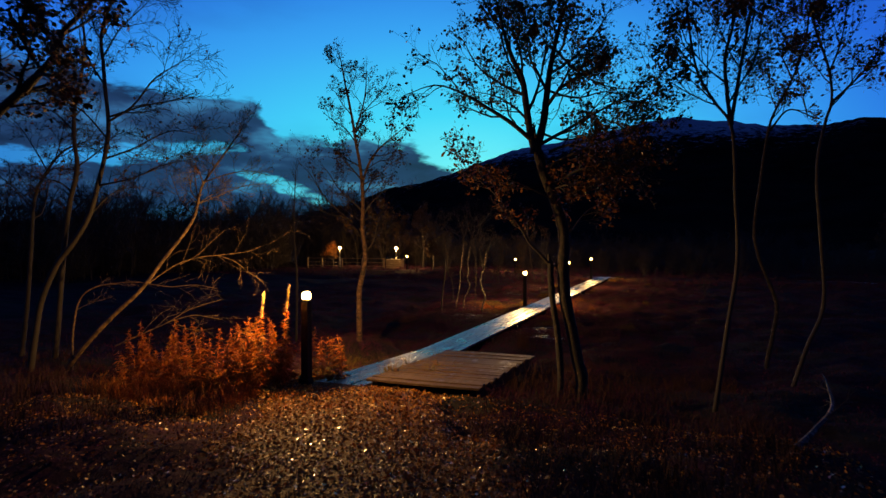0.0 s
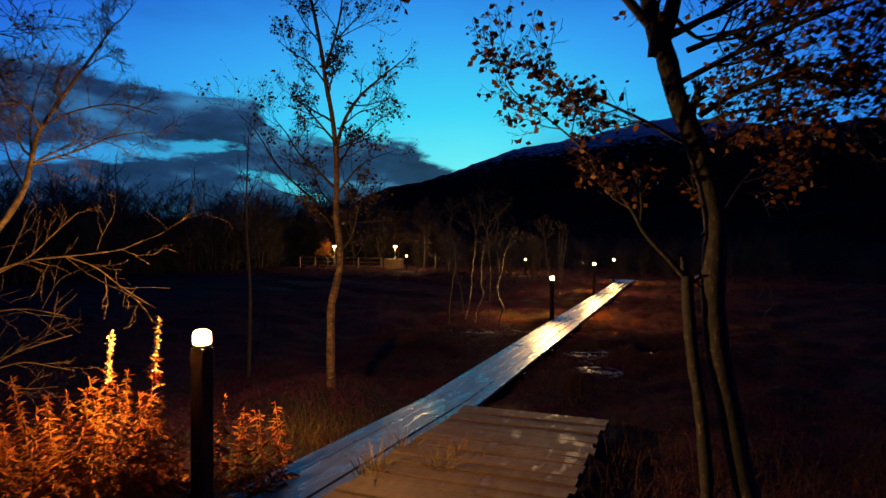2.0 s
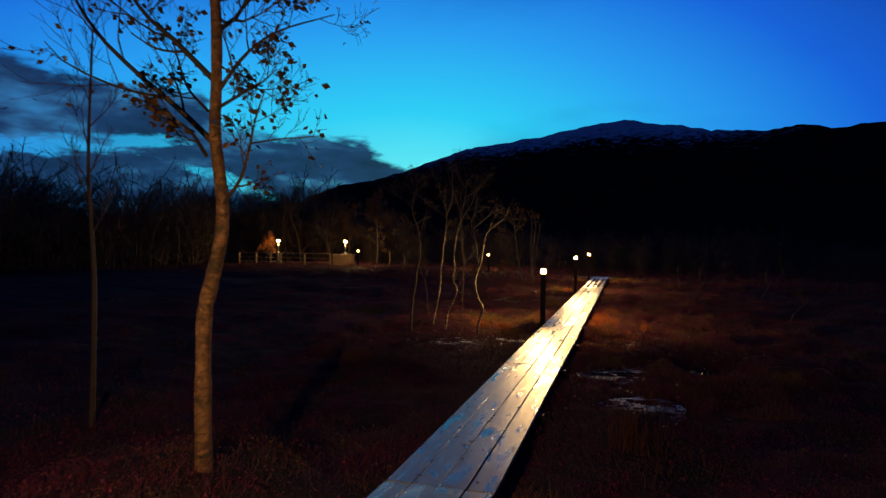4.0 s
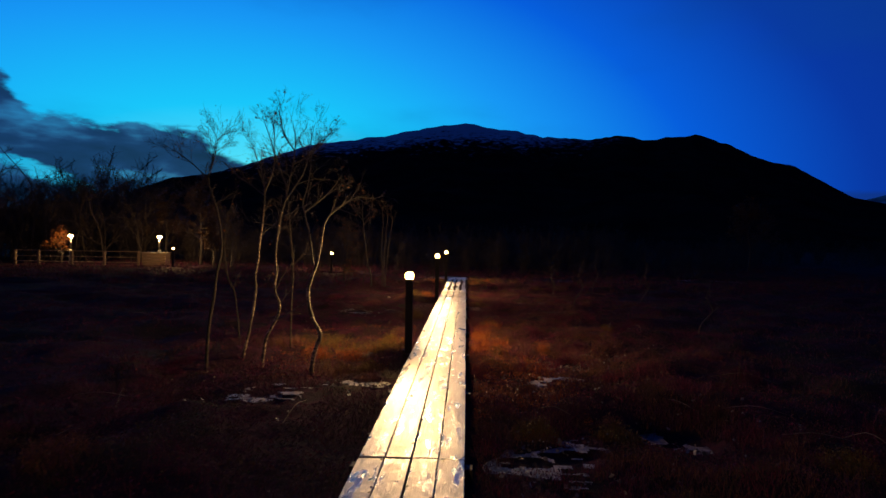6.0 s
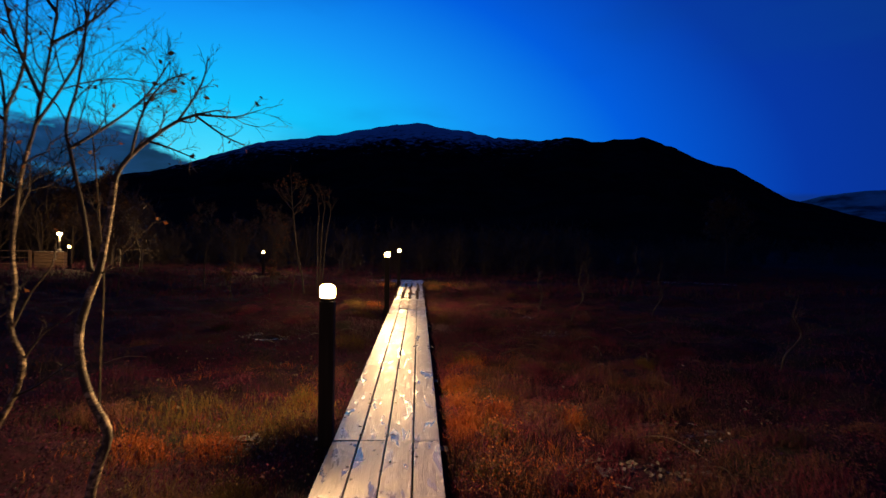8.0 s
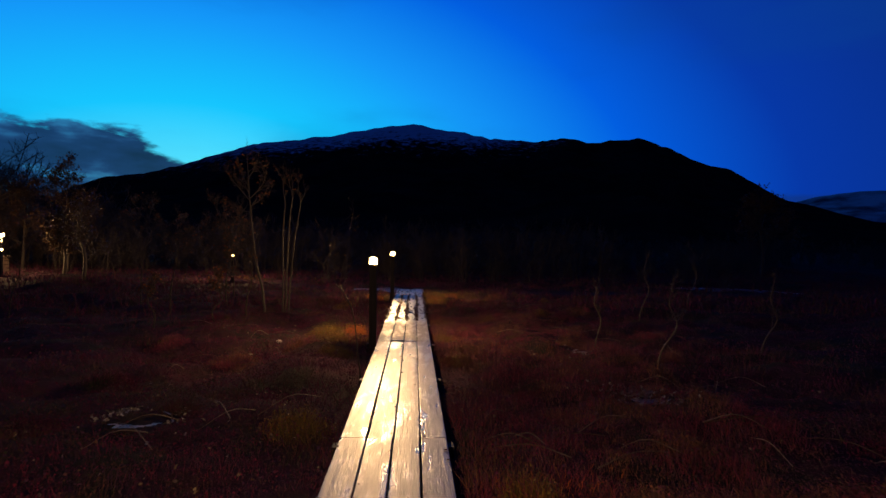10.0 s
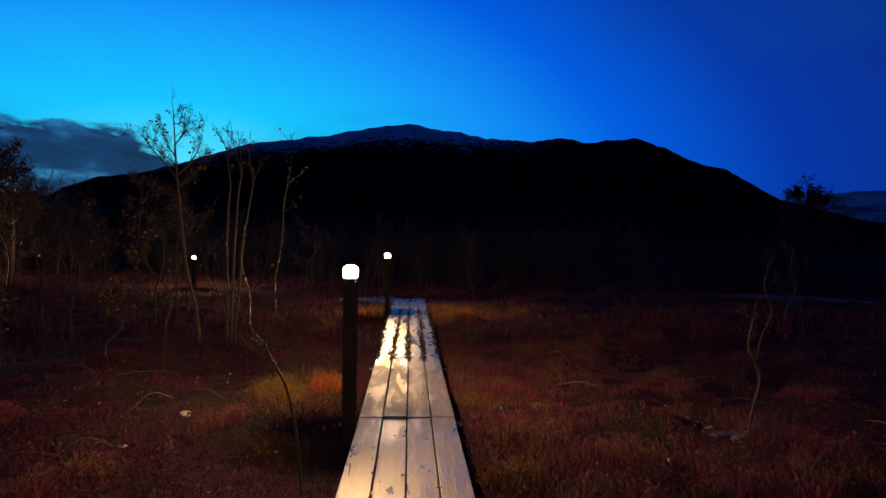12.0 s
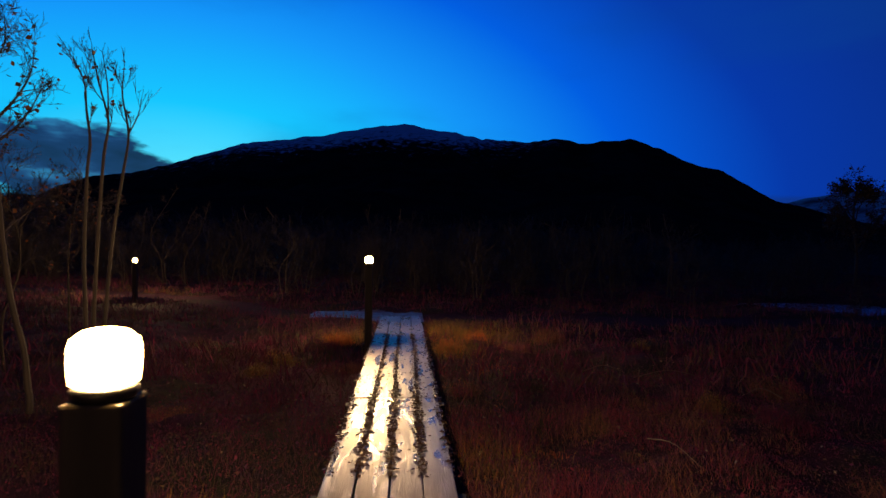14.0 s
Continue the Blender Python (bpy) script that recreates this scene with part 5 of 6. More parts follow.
t.stem([(0.35, -0.02, -0.30), (0.37, -0.02, 0.20), (0.35, -0.02, 0.37), (0.32, -0.02, 0.66), (0.20, -0.01, 1.11), (0.13, -0.01, 1.61), (0.08, -0.00, 2.06), (0.05, -0.00, 2.40), (0.02, -0.00, 2.68), (0.00, -0.00, 2.96), (-0.02, 0.00, 3.30), (-0.04, 0.00, 3.61)], 0.032, 0.005, 7, 0.45, 0.55, 2)
t.limb([(0.04, -0.00, 2.56), (-0.16, 0.01, 2.79), (-0.35, 0.02, 3.01), (-0.51, 0.03, 3.24)], 0.014, 2, 12, 8)
t.limb([(0.04, -0.00, 2.62), (0.21, -0.01, 2.80), (0.35, -0.02, 3.02), (0.39, -0.02, 3.26)], 0.014, 2, 12, 8)
t.limb([(0.01, -0.00, 2.88), (-0.15, 0.01, 3.13), (-0.22, 0.01, 3.42)], 0.011, 2, 12, 7)
t.limb([(-0.01, 0.00, 3.06), (0.13, -0.01, 3.29), (0.13, -0.01, 3.54)], 0.011, 2, 12, 7)
t.limb([(0.06, -0.00, 2.32), (-0.24, 0.01, 2.34), (-0.49, 0.03, 2.22)], 0.011, 2, 12, 7)
t.limb([(0.05, -0.00, 2.43), (0.29, -0.02, 2.63), (0.46, -0.03, 2.91)], 0.012, 2, 12, 7)
t.build("birch_tree", (-3.5, 13.45, -0.15), "bare birch with round spreading crown", M_TWIG_SHADED, 0.04, 0.05, group="birches farther along")
t = Tree(91, 0.5, 0.5, 0.16)
t.stem([(-0.12, 0.01, -0.30), (-0.10, 0.01, 0.16), (-0.10, 0.01, 0.40), (-0.09, 0.01, 0.86), (-0.11, 0.01, 1.50), (-0.09, 0.01, 2.20), (-0.06, 0.00, 2.49), (-0.10, 0.01, 2.78), (-0.12, 0.01, 3.02), (-0.23, 0.01, 3.25)], 0.024, 0.004, 5, 0.72, 0.35, 2)
t.stem([(-0.06, 0.00, -0.30), (-0.04, 0.00, 0.16), (-0.03, 0.00, 0.40), (-0.01, 0.00, 1.10), (0.02, -0.00, 1.80), (0.06, -0.00, 2.38), (0.10, -0.01, 2.67), (0.01, -0.00, 3.02), (-0.05, 0.00, 3.31)], 0.024, 0.004, 5, 0.72, 0.35, 2)
t.stem([(0.01, -0.00, -0.30), (0.03, -0.00, 0.16), (0.04, -0.00, 0.40), (0.10, -0.01, 1.10), (0.15, -0.01, 1.68), (0.23, -0.01, 2.21), (0.28, -0.02, 2.56), (0.22, -0.01, 2.90), (0.23, -0.01, 3.11)], 0.022, 0.004, 5, 0.72, 0.35, 2)
t.stem([(0.10, -0.01, 2.67), (0.09, -0.01, 2.99), (0.04, -0.00, 3.28)], 0.008, 0.003, 4, 0.3, 0.25, 1)
t.stem([(0.28, -0.02, 2.56), (0.36, -0.02, 2.73), (0.39, -0.02, 2.88)], 0.007, 0.003, 3, 0.3, 0.25, 1)
t.build("birch_tree", (-2.67, 13.6, -0.15), "three slender dark stems with thin broken tops", M_TWIG_SHADED, 0.03, 0.045, group="birches farther along")
for i, (x, y, h) in enumerate(((-3.3, 12.6, 1.6), (-3.7, 12.0, 0.9), (-4.5, 15.3, 2.4), (-5.6, 14.6, 2.2), (-5.0, 17.6, 2.5), (-6.9, 16.0, 2.6), (-8.3, 13.0, 2.0), (-4.6, 11.2, 0.9))):
    g = random.Random(200 + i)
    t = Tree(92 + i, 0.78, 0.28, 0.2)
    t.stem([(g.uniform(-0.08, 0.08) * k, g.uniform(-0.08, 0.08) * k, h * k / 4 - (0.15 if k == 0 else 0)) for k in range(5)], 0.01 + 0.004 * h, 0.006, 8, 0.5, 0.34 * h, 3)
    t.build("birch_tree", (x, y, ground_at(x, y)), "small bare birch with a slender dim stem", M_BARK, 0.03, 0.045, group="birches farther along")
# sapling beside the third lamp
t = Tree(101, 0.75, 0.3, 0.25)
t.finest = 0.0012
t.stem([(0.17, -0.01, -0.30), (0.19, -0.01, 0.03), (0.16, -0.01, 0.26), (0.13, -0.01, 0.58), (0.10, -0.01, 0.75), (0.06, -0.00, 0.88), (-0.01, 0.00, 1.01), (-0.04, 0.00, 1.08)], 0.009, 0.006, 2, 0.85, 0.15, 1)
t.stem([(-0.04, 0.00, 1.08), (0.01, -0.00, 1.22), (0.01, -0.00, 1.41), (0.04, -0.00, 1.58), (0.05, -0.00, 1.77), (0.07, -0.00, 1.90), (0.09, -0.01, 2.01), (0.07, -0.00, 2.11)], 0.0042, 0.0011, 6, 0.2, 0.16, 1)
t.stem([(-0.03, 0.00, 1.04), (-0.12, 0.01, 1.06), (-0.20, 0.01, 1.17), (-0.26, 0.01, 1.28), (-0.30, 0.02, 1.45), (-0.29, 0.02, 1.60)], 0.004, 0.0011, 6, 0.3, 0.16, 1)
t.limb([(-0.04, 0.00, 1.08), (-0.14, 0.11, 1.15), (-0.17, 0.21, 1.31), (-0.22, 0.21, 1.50), (-0.20, 0.21, 1.69)], 0.0035, 0, 12, 7)
t.limb([(0.01, -0.00, 1.34), (0.13, -0.06, 1.42), (0.28, -0.12, 1.48)], 0.003, 0, 10, 4)
t.limb([(0.06, -0.00, 1.88), (0.11, -0.01, 1.92), (0.16, -0.01, 1.96)], 0.002, 0, 8, 3)
t.build("birch_sapling", (-0.68, 7.25, -0.12), "small crooked twiggy birch sapling with few yellow leaves", M_TWIG_SHADED, 0.08, 0.03, M_GOLD, category="tree")
# stunted saplings on the bog
for i, (x, y, h, lean, pale) in enumerate(((3.38, 7.8, 1.15, 0.1, 1), (2.96, 9.3, 1.05, -0.04, 1), (4.8, 12.3, 1.3, 0.05, 1), (5.6, 9.2, 1.2, 0.1, 0), (7.5, 16, 1.6, 0.1, 0), (5.2, 3.5, 1.0, 0.12, 0))):
    t = Tree(110 + i, 0.7, 0.45)
    t.stem([(0, 0, -0.15), (0.05, 0, h * 0.2), (0.16 + lean, 0, h * 0.5), (0.05 + lean, 0, h * 0.75), (0.1 + lean, 0, h)], 0.014, 0.005, 4, 0.35, h * 0.3, 2)
    t.build("birch_sapling", (x, y, ground_at(x, y)), "stunted broken birch sapling with pale peeling stem" if pale else "stunted birch sapling standing on the bog", M_BIRCH, 0.0, category="tree", group="stunted saplings on the bog")
# single trees farther off
# All but the bush get darkened leaves, shade put into their colour.
for i, (x, y, h, sp, lv, lab) in enumerate(((20.0, 34, 5.0, 1.9, 1.0, "round-crowned leafy birch standing alone"), (-18.7, 34, 6.4, 2.0, 0.8, "dark leafy birch above the heath"),
                                           (-22.3, 36, 5.6, 1.9, 0.8, "dark leafy birch with broad crown"), (-14.4, 25.9, 2.9, 0.9, 0.5, "small birch lit by the lamp beside it"),
                                           (-27.4, 31.6, 2.6, 0.9, 0.35, "rust-leaved bush lit by the lamp beside it"), (-12.6, 24.0, 3.4, 1.2, 0.1, "bare birch near the gravel path"))):
    g = random.Random(400 + i)
    t = Tree(130 + i, 0.8, 0.3)
    t.stem([(0, 0, -0.5), (0.1, 0, h * 0.25), (g.uniform(-0.2, 0.2), 0, h * 0.55), (0, 0, h * 0.82)], 0.03 + 0.015 * h, 0.012, 11, 0.3, sp, 3)
    t.build("birch_tree", (x, y, ground_at(x, y)), lab, M_TWIG_SHADED, lv, 0.09, M_LEAF if "bush" in lab else M_DEBRIS_UNLIT_LEAF, group="single trees in the distance")

# ---- far birch wood ----
rs = np.random.RandomState(5)
bits = []
for i in range(9):
    t = Tree(500 + i, 0.65, 0.4)
    h = 3.0 + 1.5 * rs.rand()
    t.spread, t.lift = 0.95, 0.2
    for _ in range(3):
        b0 = rs.uniform(-0.5, 0.5, 2)
        t.stem([(*b0, -0.6), (*(b0 + rs.uniform(-0.4, 0.4, 2)), h * 0.3), (*(b0 + rs.uniform(-0.7, 0.7, 2)), h * 0.6), (*(b0 + rs.uniform(-1, 1, 2)), h * rs.uniform(0.7, 1))], 0.035, 0.012, 7, 0.12, 1.3, 2)
    v1, f1 = tubes(t.stems, 5)
    v2, f2 = tubes([(p, r * 1.6) for p, r in t.main + t.limbs], 3)
    tw = [(p[::3] if len(p) > 3 else p, (r[::3] if len(r) > 3 else r) * 2.2) for p, r in t.twigs]
    v3, f3 = tubes(tw, 3)
    bits.append((np.concatenate([v1, v2, v3]), np.concatenate([f1, f2 + len(v1), f3 + len(v1) + len(v2)])))
V, F, base = [], [], 0
for i in range(1500):
    deg = rs.uniform(-80, 62)
    a = math.radians(deg)
    r = rs.uniform(20, 70) if deg < -36 else rs.uniform(34, 85)
    x, y = r * math.sin(a), -8 + r * math.cos(a)
    if (y < cross_y(x) + 4 and x > -30) or (deg > 26 and r < 60) or x > -9 and y < 24:
        continue
    s = rs.uniform(0.6, 1.1) * (0.5 if deg > 15 else 0.75 if deg > -22 else 1.25 if deg > -28 or r < 42 else 1.75) * (0.55 + r / 110)
    v, f = bits[rs.randint(len(bits))]
    c, sn = math.cos(i), math.sin(i)
    w = np.stack([v[:, 0] * c - v[:, 1] * sn, v[:, 0] * sn + v[:, 1] * c, v[:, 2]], -1) * s + (x, y, ground_at(x, y))
    V.append(w)
    F.append(f + base)
    base += len(v)
wood = new("far_birch_wood", raw_mesh("far_birch_wood", np.concatenate(V), np.concatenate(F), M_TWIG_SHADED))
tagged(wood, "dense wood of bare birches at the foot of the mountain", "wood", kind="stuff")


# ---- ground plants ----
def blades(pos, height, width, lean, rs):
    """Bent grass blades or stems, three triangles each."""
    n = len(pos)
    a = rs.uniform(0, 2 * math.pi, n)
    d = np.stack([np.cos(a), np.sin(a), np.zeros(n)], -1)
    b = a + rs.uniform(0, math.pi, n)
    s = np.stack([np.cos(b), np.sin(b), np.zeros(n)], -1) * (width * rs.uniform(0.6, 1.3, n))[:, None] * 0.5
    h = (height * rs.uniform(0.55, 1.2, n))[:, None]
    ln = (lean * rs.uniform(0.2, 1.2, n))[:, None]
    up = np.array([0, 0, 1.0])
    m = pos + up * h * 0.6 + d * h * ln * 0.35
    tip = pos + up * h * (1 - 0.25 * ln) + d * h * ln
    v = np.stack([pos - s, pos + s, m - s * 0.8, m + s * 0.8, tip], 1).reshape(-1, 3)
    k = np.arange(n)[:, None] * 5
    f = np.concatenate([k + [0, 1, 3], k + [0, 3, 2], k + [2, 3, 4]])
    return v, f


def clear(x, y, margin=0.0):
    """True where plants may stand: off boards, paths, pools and the deck."""
    ok = ~((np.abs(x) < 0.44 + margin) & (y > -13.9) & (y < 21.1))
    ok &= ~((x > 0.3) & (x < 2.2) & (y > -13.4) & (y < -9.9))
    ok &= trail(x, y) < 0.3
    ok &= cross(x, y) < 0.3
    for hx, hy, hr in HOLLOWS:
        ok &= np.hypot(x - hx, (y - hy) * 1.3) + 0.25 * value_noise(x * 4, y * 4, 6) > hr * 0.5
    return ok


def scatter(n, x0, x1, y0, y1, rs, clump=0.0, cell=1.0, seed=9):
    x, y = rs.uniform(x0, x1, n), rs.uniform(y0, y1, n)
    ok = clear(x, y)
    if clump:
        ok &= value_noise(x / cell, y / cell, seed) > (clump * rs.uniform(-1, 1, n) if clump > 0 else -clump)
    return x[ok], y[ok]


def cover(name, n, area, per, height, width, lean, radius, material, label, seed, clump=0.0, cell=1.0):
    rs = np.random.RandomState(seed)
    x, y = scatter(n, *area, rs, clump, cell, seed)
    size = 0.75 + 0.45 * value_noise(x * 0.8, y * 0.8, seed + 1) + rs.uniform(-0.2, 0.2, len(x))
    size = np.clip(size, 0.3, 1.5)
    px, py = np.repeat(x, per) + rs.normal(0, radius, len(x) * per), np.repeat(y, per) + rs.normal(0, radius, len(x) * per)
    ok = clear(px, py, 0.02)
    px, py, hh = px[ok], py[ok], height * np.repeat(size, per)[ok]
    pos = np.stack([px, py, land(px, py) - 0.02], -1)
    v, f = blades(pos, hh, width, lean, rs)
    ob = new(name, raw_mesh(name, v, f, material))
    return tagged(ob, label, "plants", kind="stuff")


def leaf_cover(n, area, tall, size, label, seed, material=None, clump=0.0):
    """Tiny leaves at all heights of the low shrubs."""
    rs = np.random.RandomState(seed)
    x, y = scatter(n, *area, rs, clump, 0.45, seed)
    bush = np.clip(0.6 + 0.7 * value_noise(x * 1.6, y * 1.6, 41) + 0.5 * value_noise(x * 4.3, y * 4.3, 42), 0.1, 1.7)
    z = land(x, y) + tall * bush * rs.uniform(0.1, 1.0, len(x)) ** 0.6
    v, f = leaf_quads(np.stack([x, y, z], -1), size, rs, 0.8)
    tagged(new("heather", raw_mesh("heather", v, f, material or M_HEATH)), label, "plants", kind="stuff")


def sprigs(n, area, tall, width, label, seed, material=None):
    """Fine upright heather sprigs, a single sliver each."""
    rs = np.random.RandomState(seed)
    x, y = scatter(n, *area, rs)
    bush = np.clip(0.65 + 0.6 * value_noise(x * 1.6, y * 1.6, 41) + 0.5 * value_noise(x * 4.3, y * 4.3, 42), 0.15, 1.7)
    m = len(x)
    h = tall * bush * rs.uniform(0.4, 1.15, m)
    a, b = rs.uniform(0, 6.28, m), rs.uniform(0, 6.28, m)
    w = width * rs.uniform(0.5, 1.2, m)
    z = land(x, y) - 0.01
    lean = h * rs.uniform(0.1, 0.9, m)
    v = np.stack([np.stack([x - np.cos(a) * w, y - np.sin(a) * w, z], -1), np.stack([x + np.cos(a) * w, y + np.sin(a) * w, z], -1),
                  np.stack([x + np.cos(b) * lean, y + np.sin(b) * lean, z + h], -1)], 1).reshape(-1, 3)
    tagged(new("heather", raw_mesh("heather", v, np.arange(3 * m).reshape(-1, 3), material or M_HEATH)), label, "plants", kind="stuff")


leaf_cover(300000, (-3.6, 4.2, -14, 16), 0.15, 0.014, "fine rust, red and green heather covering the bog", 51)
sprigs(330000, (-4.5, 5.5, -15, 18), 0.13, 0.0022, "fine heather sprigs and moss on the bog", 54)
leaf_cover(90000, (-12, 13, -20, 26), 0.17, 0.026, "rust and red low shrubs on the bog", 52)
sprigs(170000, (-14, 15, -20, 27), 0.16, 0.004, "heather sprigs and dead grass on the bog", 55)
sprigs(130000, (-28, 26, 14, 48), 0.3, 0.012, "rust heather farther out on the bog", 53)
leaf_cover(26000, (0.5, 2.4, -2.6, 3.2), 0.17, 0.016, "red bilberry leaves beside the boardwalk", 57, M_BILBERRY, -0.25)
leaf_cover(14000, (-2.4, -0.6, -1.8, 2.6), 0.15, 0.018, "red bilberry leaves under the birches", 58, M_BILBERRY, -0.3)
# Paler bilberry on this side adds lamp brightness to the ground by colour.
sprigs(70000, (0.5, 3.2, -6.0, 4.0), 0.17, 0.003, "red-brown bilberry and moss, coloured paler for lamp light", 60, M_BILBERRY)
leaf_cover(20000, (0.5, 4.2, -6.0, 4.0), 0.15, 0.013, "small red bilberry leaves, coloured paler for lamp light", 61, M_BILBERRY)
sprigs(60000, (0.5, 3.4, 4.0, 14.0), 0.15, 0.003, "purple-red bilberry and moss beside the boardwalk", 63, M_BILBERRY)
# Orange leaves; their bright colour strengthens the lamp's pool beside the boards.
leaf_cover(9000, (0.5, 1.7, -3.4, 1.2), 0.2, 0.017, "orange low shrubs close to the boards, brightened for lamp light", 64, M_WEED, -0.1)
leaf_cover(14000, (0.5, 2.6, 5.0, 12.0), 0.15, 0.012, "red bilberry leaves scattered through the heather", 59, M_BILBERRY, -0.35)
cover("dry_grass", 1300, (-6, 8, -21, 21), 10, 0.24, 0.0025, 0.9, 0.06, M_DRY, "thin dry grass tufts among the heather", 5, 0.9, 2.0)
cover("dry_grass", 14, (1.2, 1.6, -7.75, -7.35), 22, 0.5, 0.004, 0.5, 0.06, M_DRY, "tall bleached grass tuft beside the boardwalk", 15)
cover("dry_grass", 520, (2.2, 5.5, -18, -9.5), 14, 0.42, 0.005, 0.8, 0.07, M_DRY, "tall dry grass beside the platform", 6)
cover("dry_grass", 220, (-5.5, -0.6, -17.5, -13.2), 14, 0.45, 0.005, 0.7, 0.07, M_DRY, "tall dry grass beside the trail", 7)
cover("rust_grass", 560, (-2.7, -0.5, -15.2, -13.0), 16, 0.3, 0.005, 0.8, 0.07, M_WEED, "rust-red grass and low weeds beside the lamp", 8)
cover("rust_grass", 450, (0.5, 1.6, -2.5, 4.0), 12, 0.13, 0.004, 0.9, 0.06, M_WEED, "orange grass beside the boardwalk", 10, 0.6, 0.8)
cover("rust_grass", 350, (0.5, 1.8, 8.0, 20.0), 12, 0.13, 0.004, 0.9, 0.06, M_WEED, "orange grass beside the boardwalk", 12, 0.9, 1.0)
cover("rust_grass", 350, (-2.6, -0.6, -1.0, 3.5), 12, 0.13, 0.004, 0.9, 0.06, M_WEED, "orange grass under the birches", 13, 0.8, 0.9)


def tuft(x, y, n, height, radius, seed, anywhere=False, width=0.0028):
    rs = np.random.RandomState(seed)
    px, py = rs.normal(x, radius, n), rs.normal(y, radius, n)
    ok = clear(px, py, 0.03) | anywhere
    px, py = px[ok], py[ok]
    v, f = blades(np.stack([px, py, land(px, py) - 0.02], -1), np.full(len(px), height), width, 1.0, rs)
    ob = new("grass_tussock", raw_mesh("grass_tussock", v, f, M_GOLD))
    tagged(ob, "golden grass tussock growing beside the boardwalk", "grass", "golden tussocks", "stuff")


for i, (x, y, n, h, r) in enumerate(((-1.75, 1.0, 900, 0.36, 0.28), (-1.0, 0.9, 700, 0.42, 0.2), (0.75, 0.9, 300, 0.28, 0.16), (0.62, 0.1, 250, 0.24, 0.14), (0.7, -0.6, 200, 0.24, 0.12), (0.9, 1.9, 300, 0.3, 0.22),
                                     (-0.95, 9.9, 700, 0.32, 0.24), (-1.1, 11.2, 500, 0.3, 0.2), (0.62, 8.3, 400, 0.26, 0.1), (0.66, 10.4, 500, 0.24, 0.15), (0.75, 12.5, 500, 0.24, 0.16), (-0.8, 18.4, 700, 0.34, 0.26),
                                     (0.9, 19.2, 900, 0.4, 0.34), (0.75, 17.2, 500, 0.34, 0.2), (1.6, 19.0, 600, 0.36, 0.3), (-7.6, 26.2, 900, 0.34, 0.7), (-8.6, 26.5, 700, 0.34, 0.5), (-1.35, -0.7, 400, 0.3, 0.2),
                                     (-0.75, -12.6, 500, 0.3, 0.16), (-0.9, -11.4, 400, 0.3, 0.2), (0.85, -9.4, 300, 0.3, 0.15))):
    low = 0.55 if -2 < x < 2 and 0 < y < 14 else 0.8
    tuft(x, y, int(n * 1.5), h * low, r * 1.3, 700 + i)
for i, (x, y, n, h) in enumerate(((0.5, -12.5, 160, 0.52), (0.47, -11.8, 110, 0.46), (0.98, -12.25, 90, 0.5), (1.05, -11.9, 60, 0.46), (0.45, -10.8, 70, 0.42))):
    tuft(x, y, n, h, 0.04, 750 + i, True, 0.007)


def low_shrub(x, y, r, tall, material, label, seed):
    """A rounded clump of fine upright sprigs with small leaves."""
    rs = np.random.RandomState(seed)
    n = int(5200 * r * (0.6 + r))
    d, a = r * np.sqrt(rs.rand(n)) * (1 + 0.25 * np.sin(rs.rand(n) * 6)), rs.uniform(0, 6.28, n)
    px, py = x + d * np.cos(a), y + d * np.sin(a)
    ok = clear(px, py, 0.02)
    px, py, d = px[ok], py[ok], d[ok]
    h = tall * np.clip(1.08 - (d / r) ** 2 * 0.75, 0.15, 1.1) * (0.8 + 0.35 * value_noise(px * 9, py * 9, seed))
    v, f = blades(np.stack([px, py, land(px, py) - 0.02], -1), np.maximum(h, 0.02), 0.0032, 0.55, rs)
    m = len(px) // 2
    pos = np.stack([px[:m], py[:m], land(px[:m], py[:m]) + h[:m] * rs.uniform(0.3, 1.05, m)], -1)
    lv, lf = leaf_quads(pos, 0.014, rs, 0.8)
    mesh = raw_mesh("low_shrub", np.concatenate([v, lv]), np.concatenate([f, lf + len(v)]), material)
    tagged(new("low_shrub", mesh), label, "shrub", "low shrubs on the bog", "stuff")


SHRUB_KINDS = ((M_BILBERRY, "red-leaved bilberry clump in the heather"), (M_WEED, "orange dwarf birch clump in the heather"), (M_HEATH, "dark purple-brown heather clump"), (M_GOLD, "yellow-green grassy clump on the bog"))
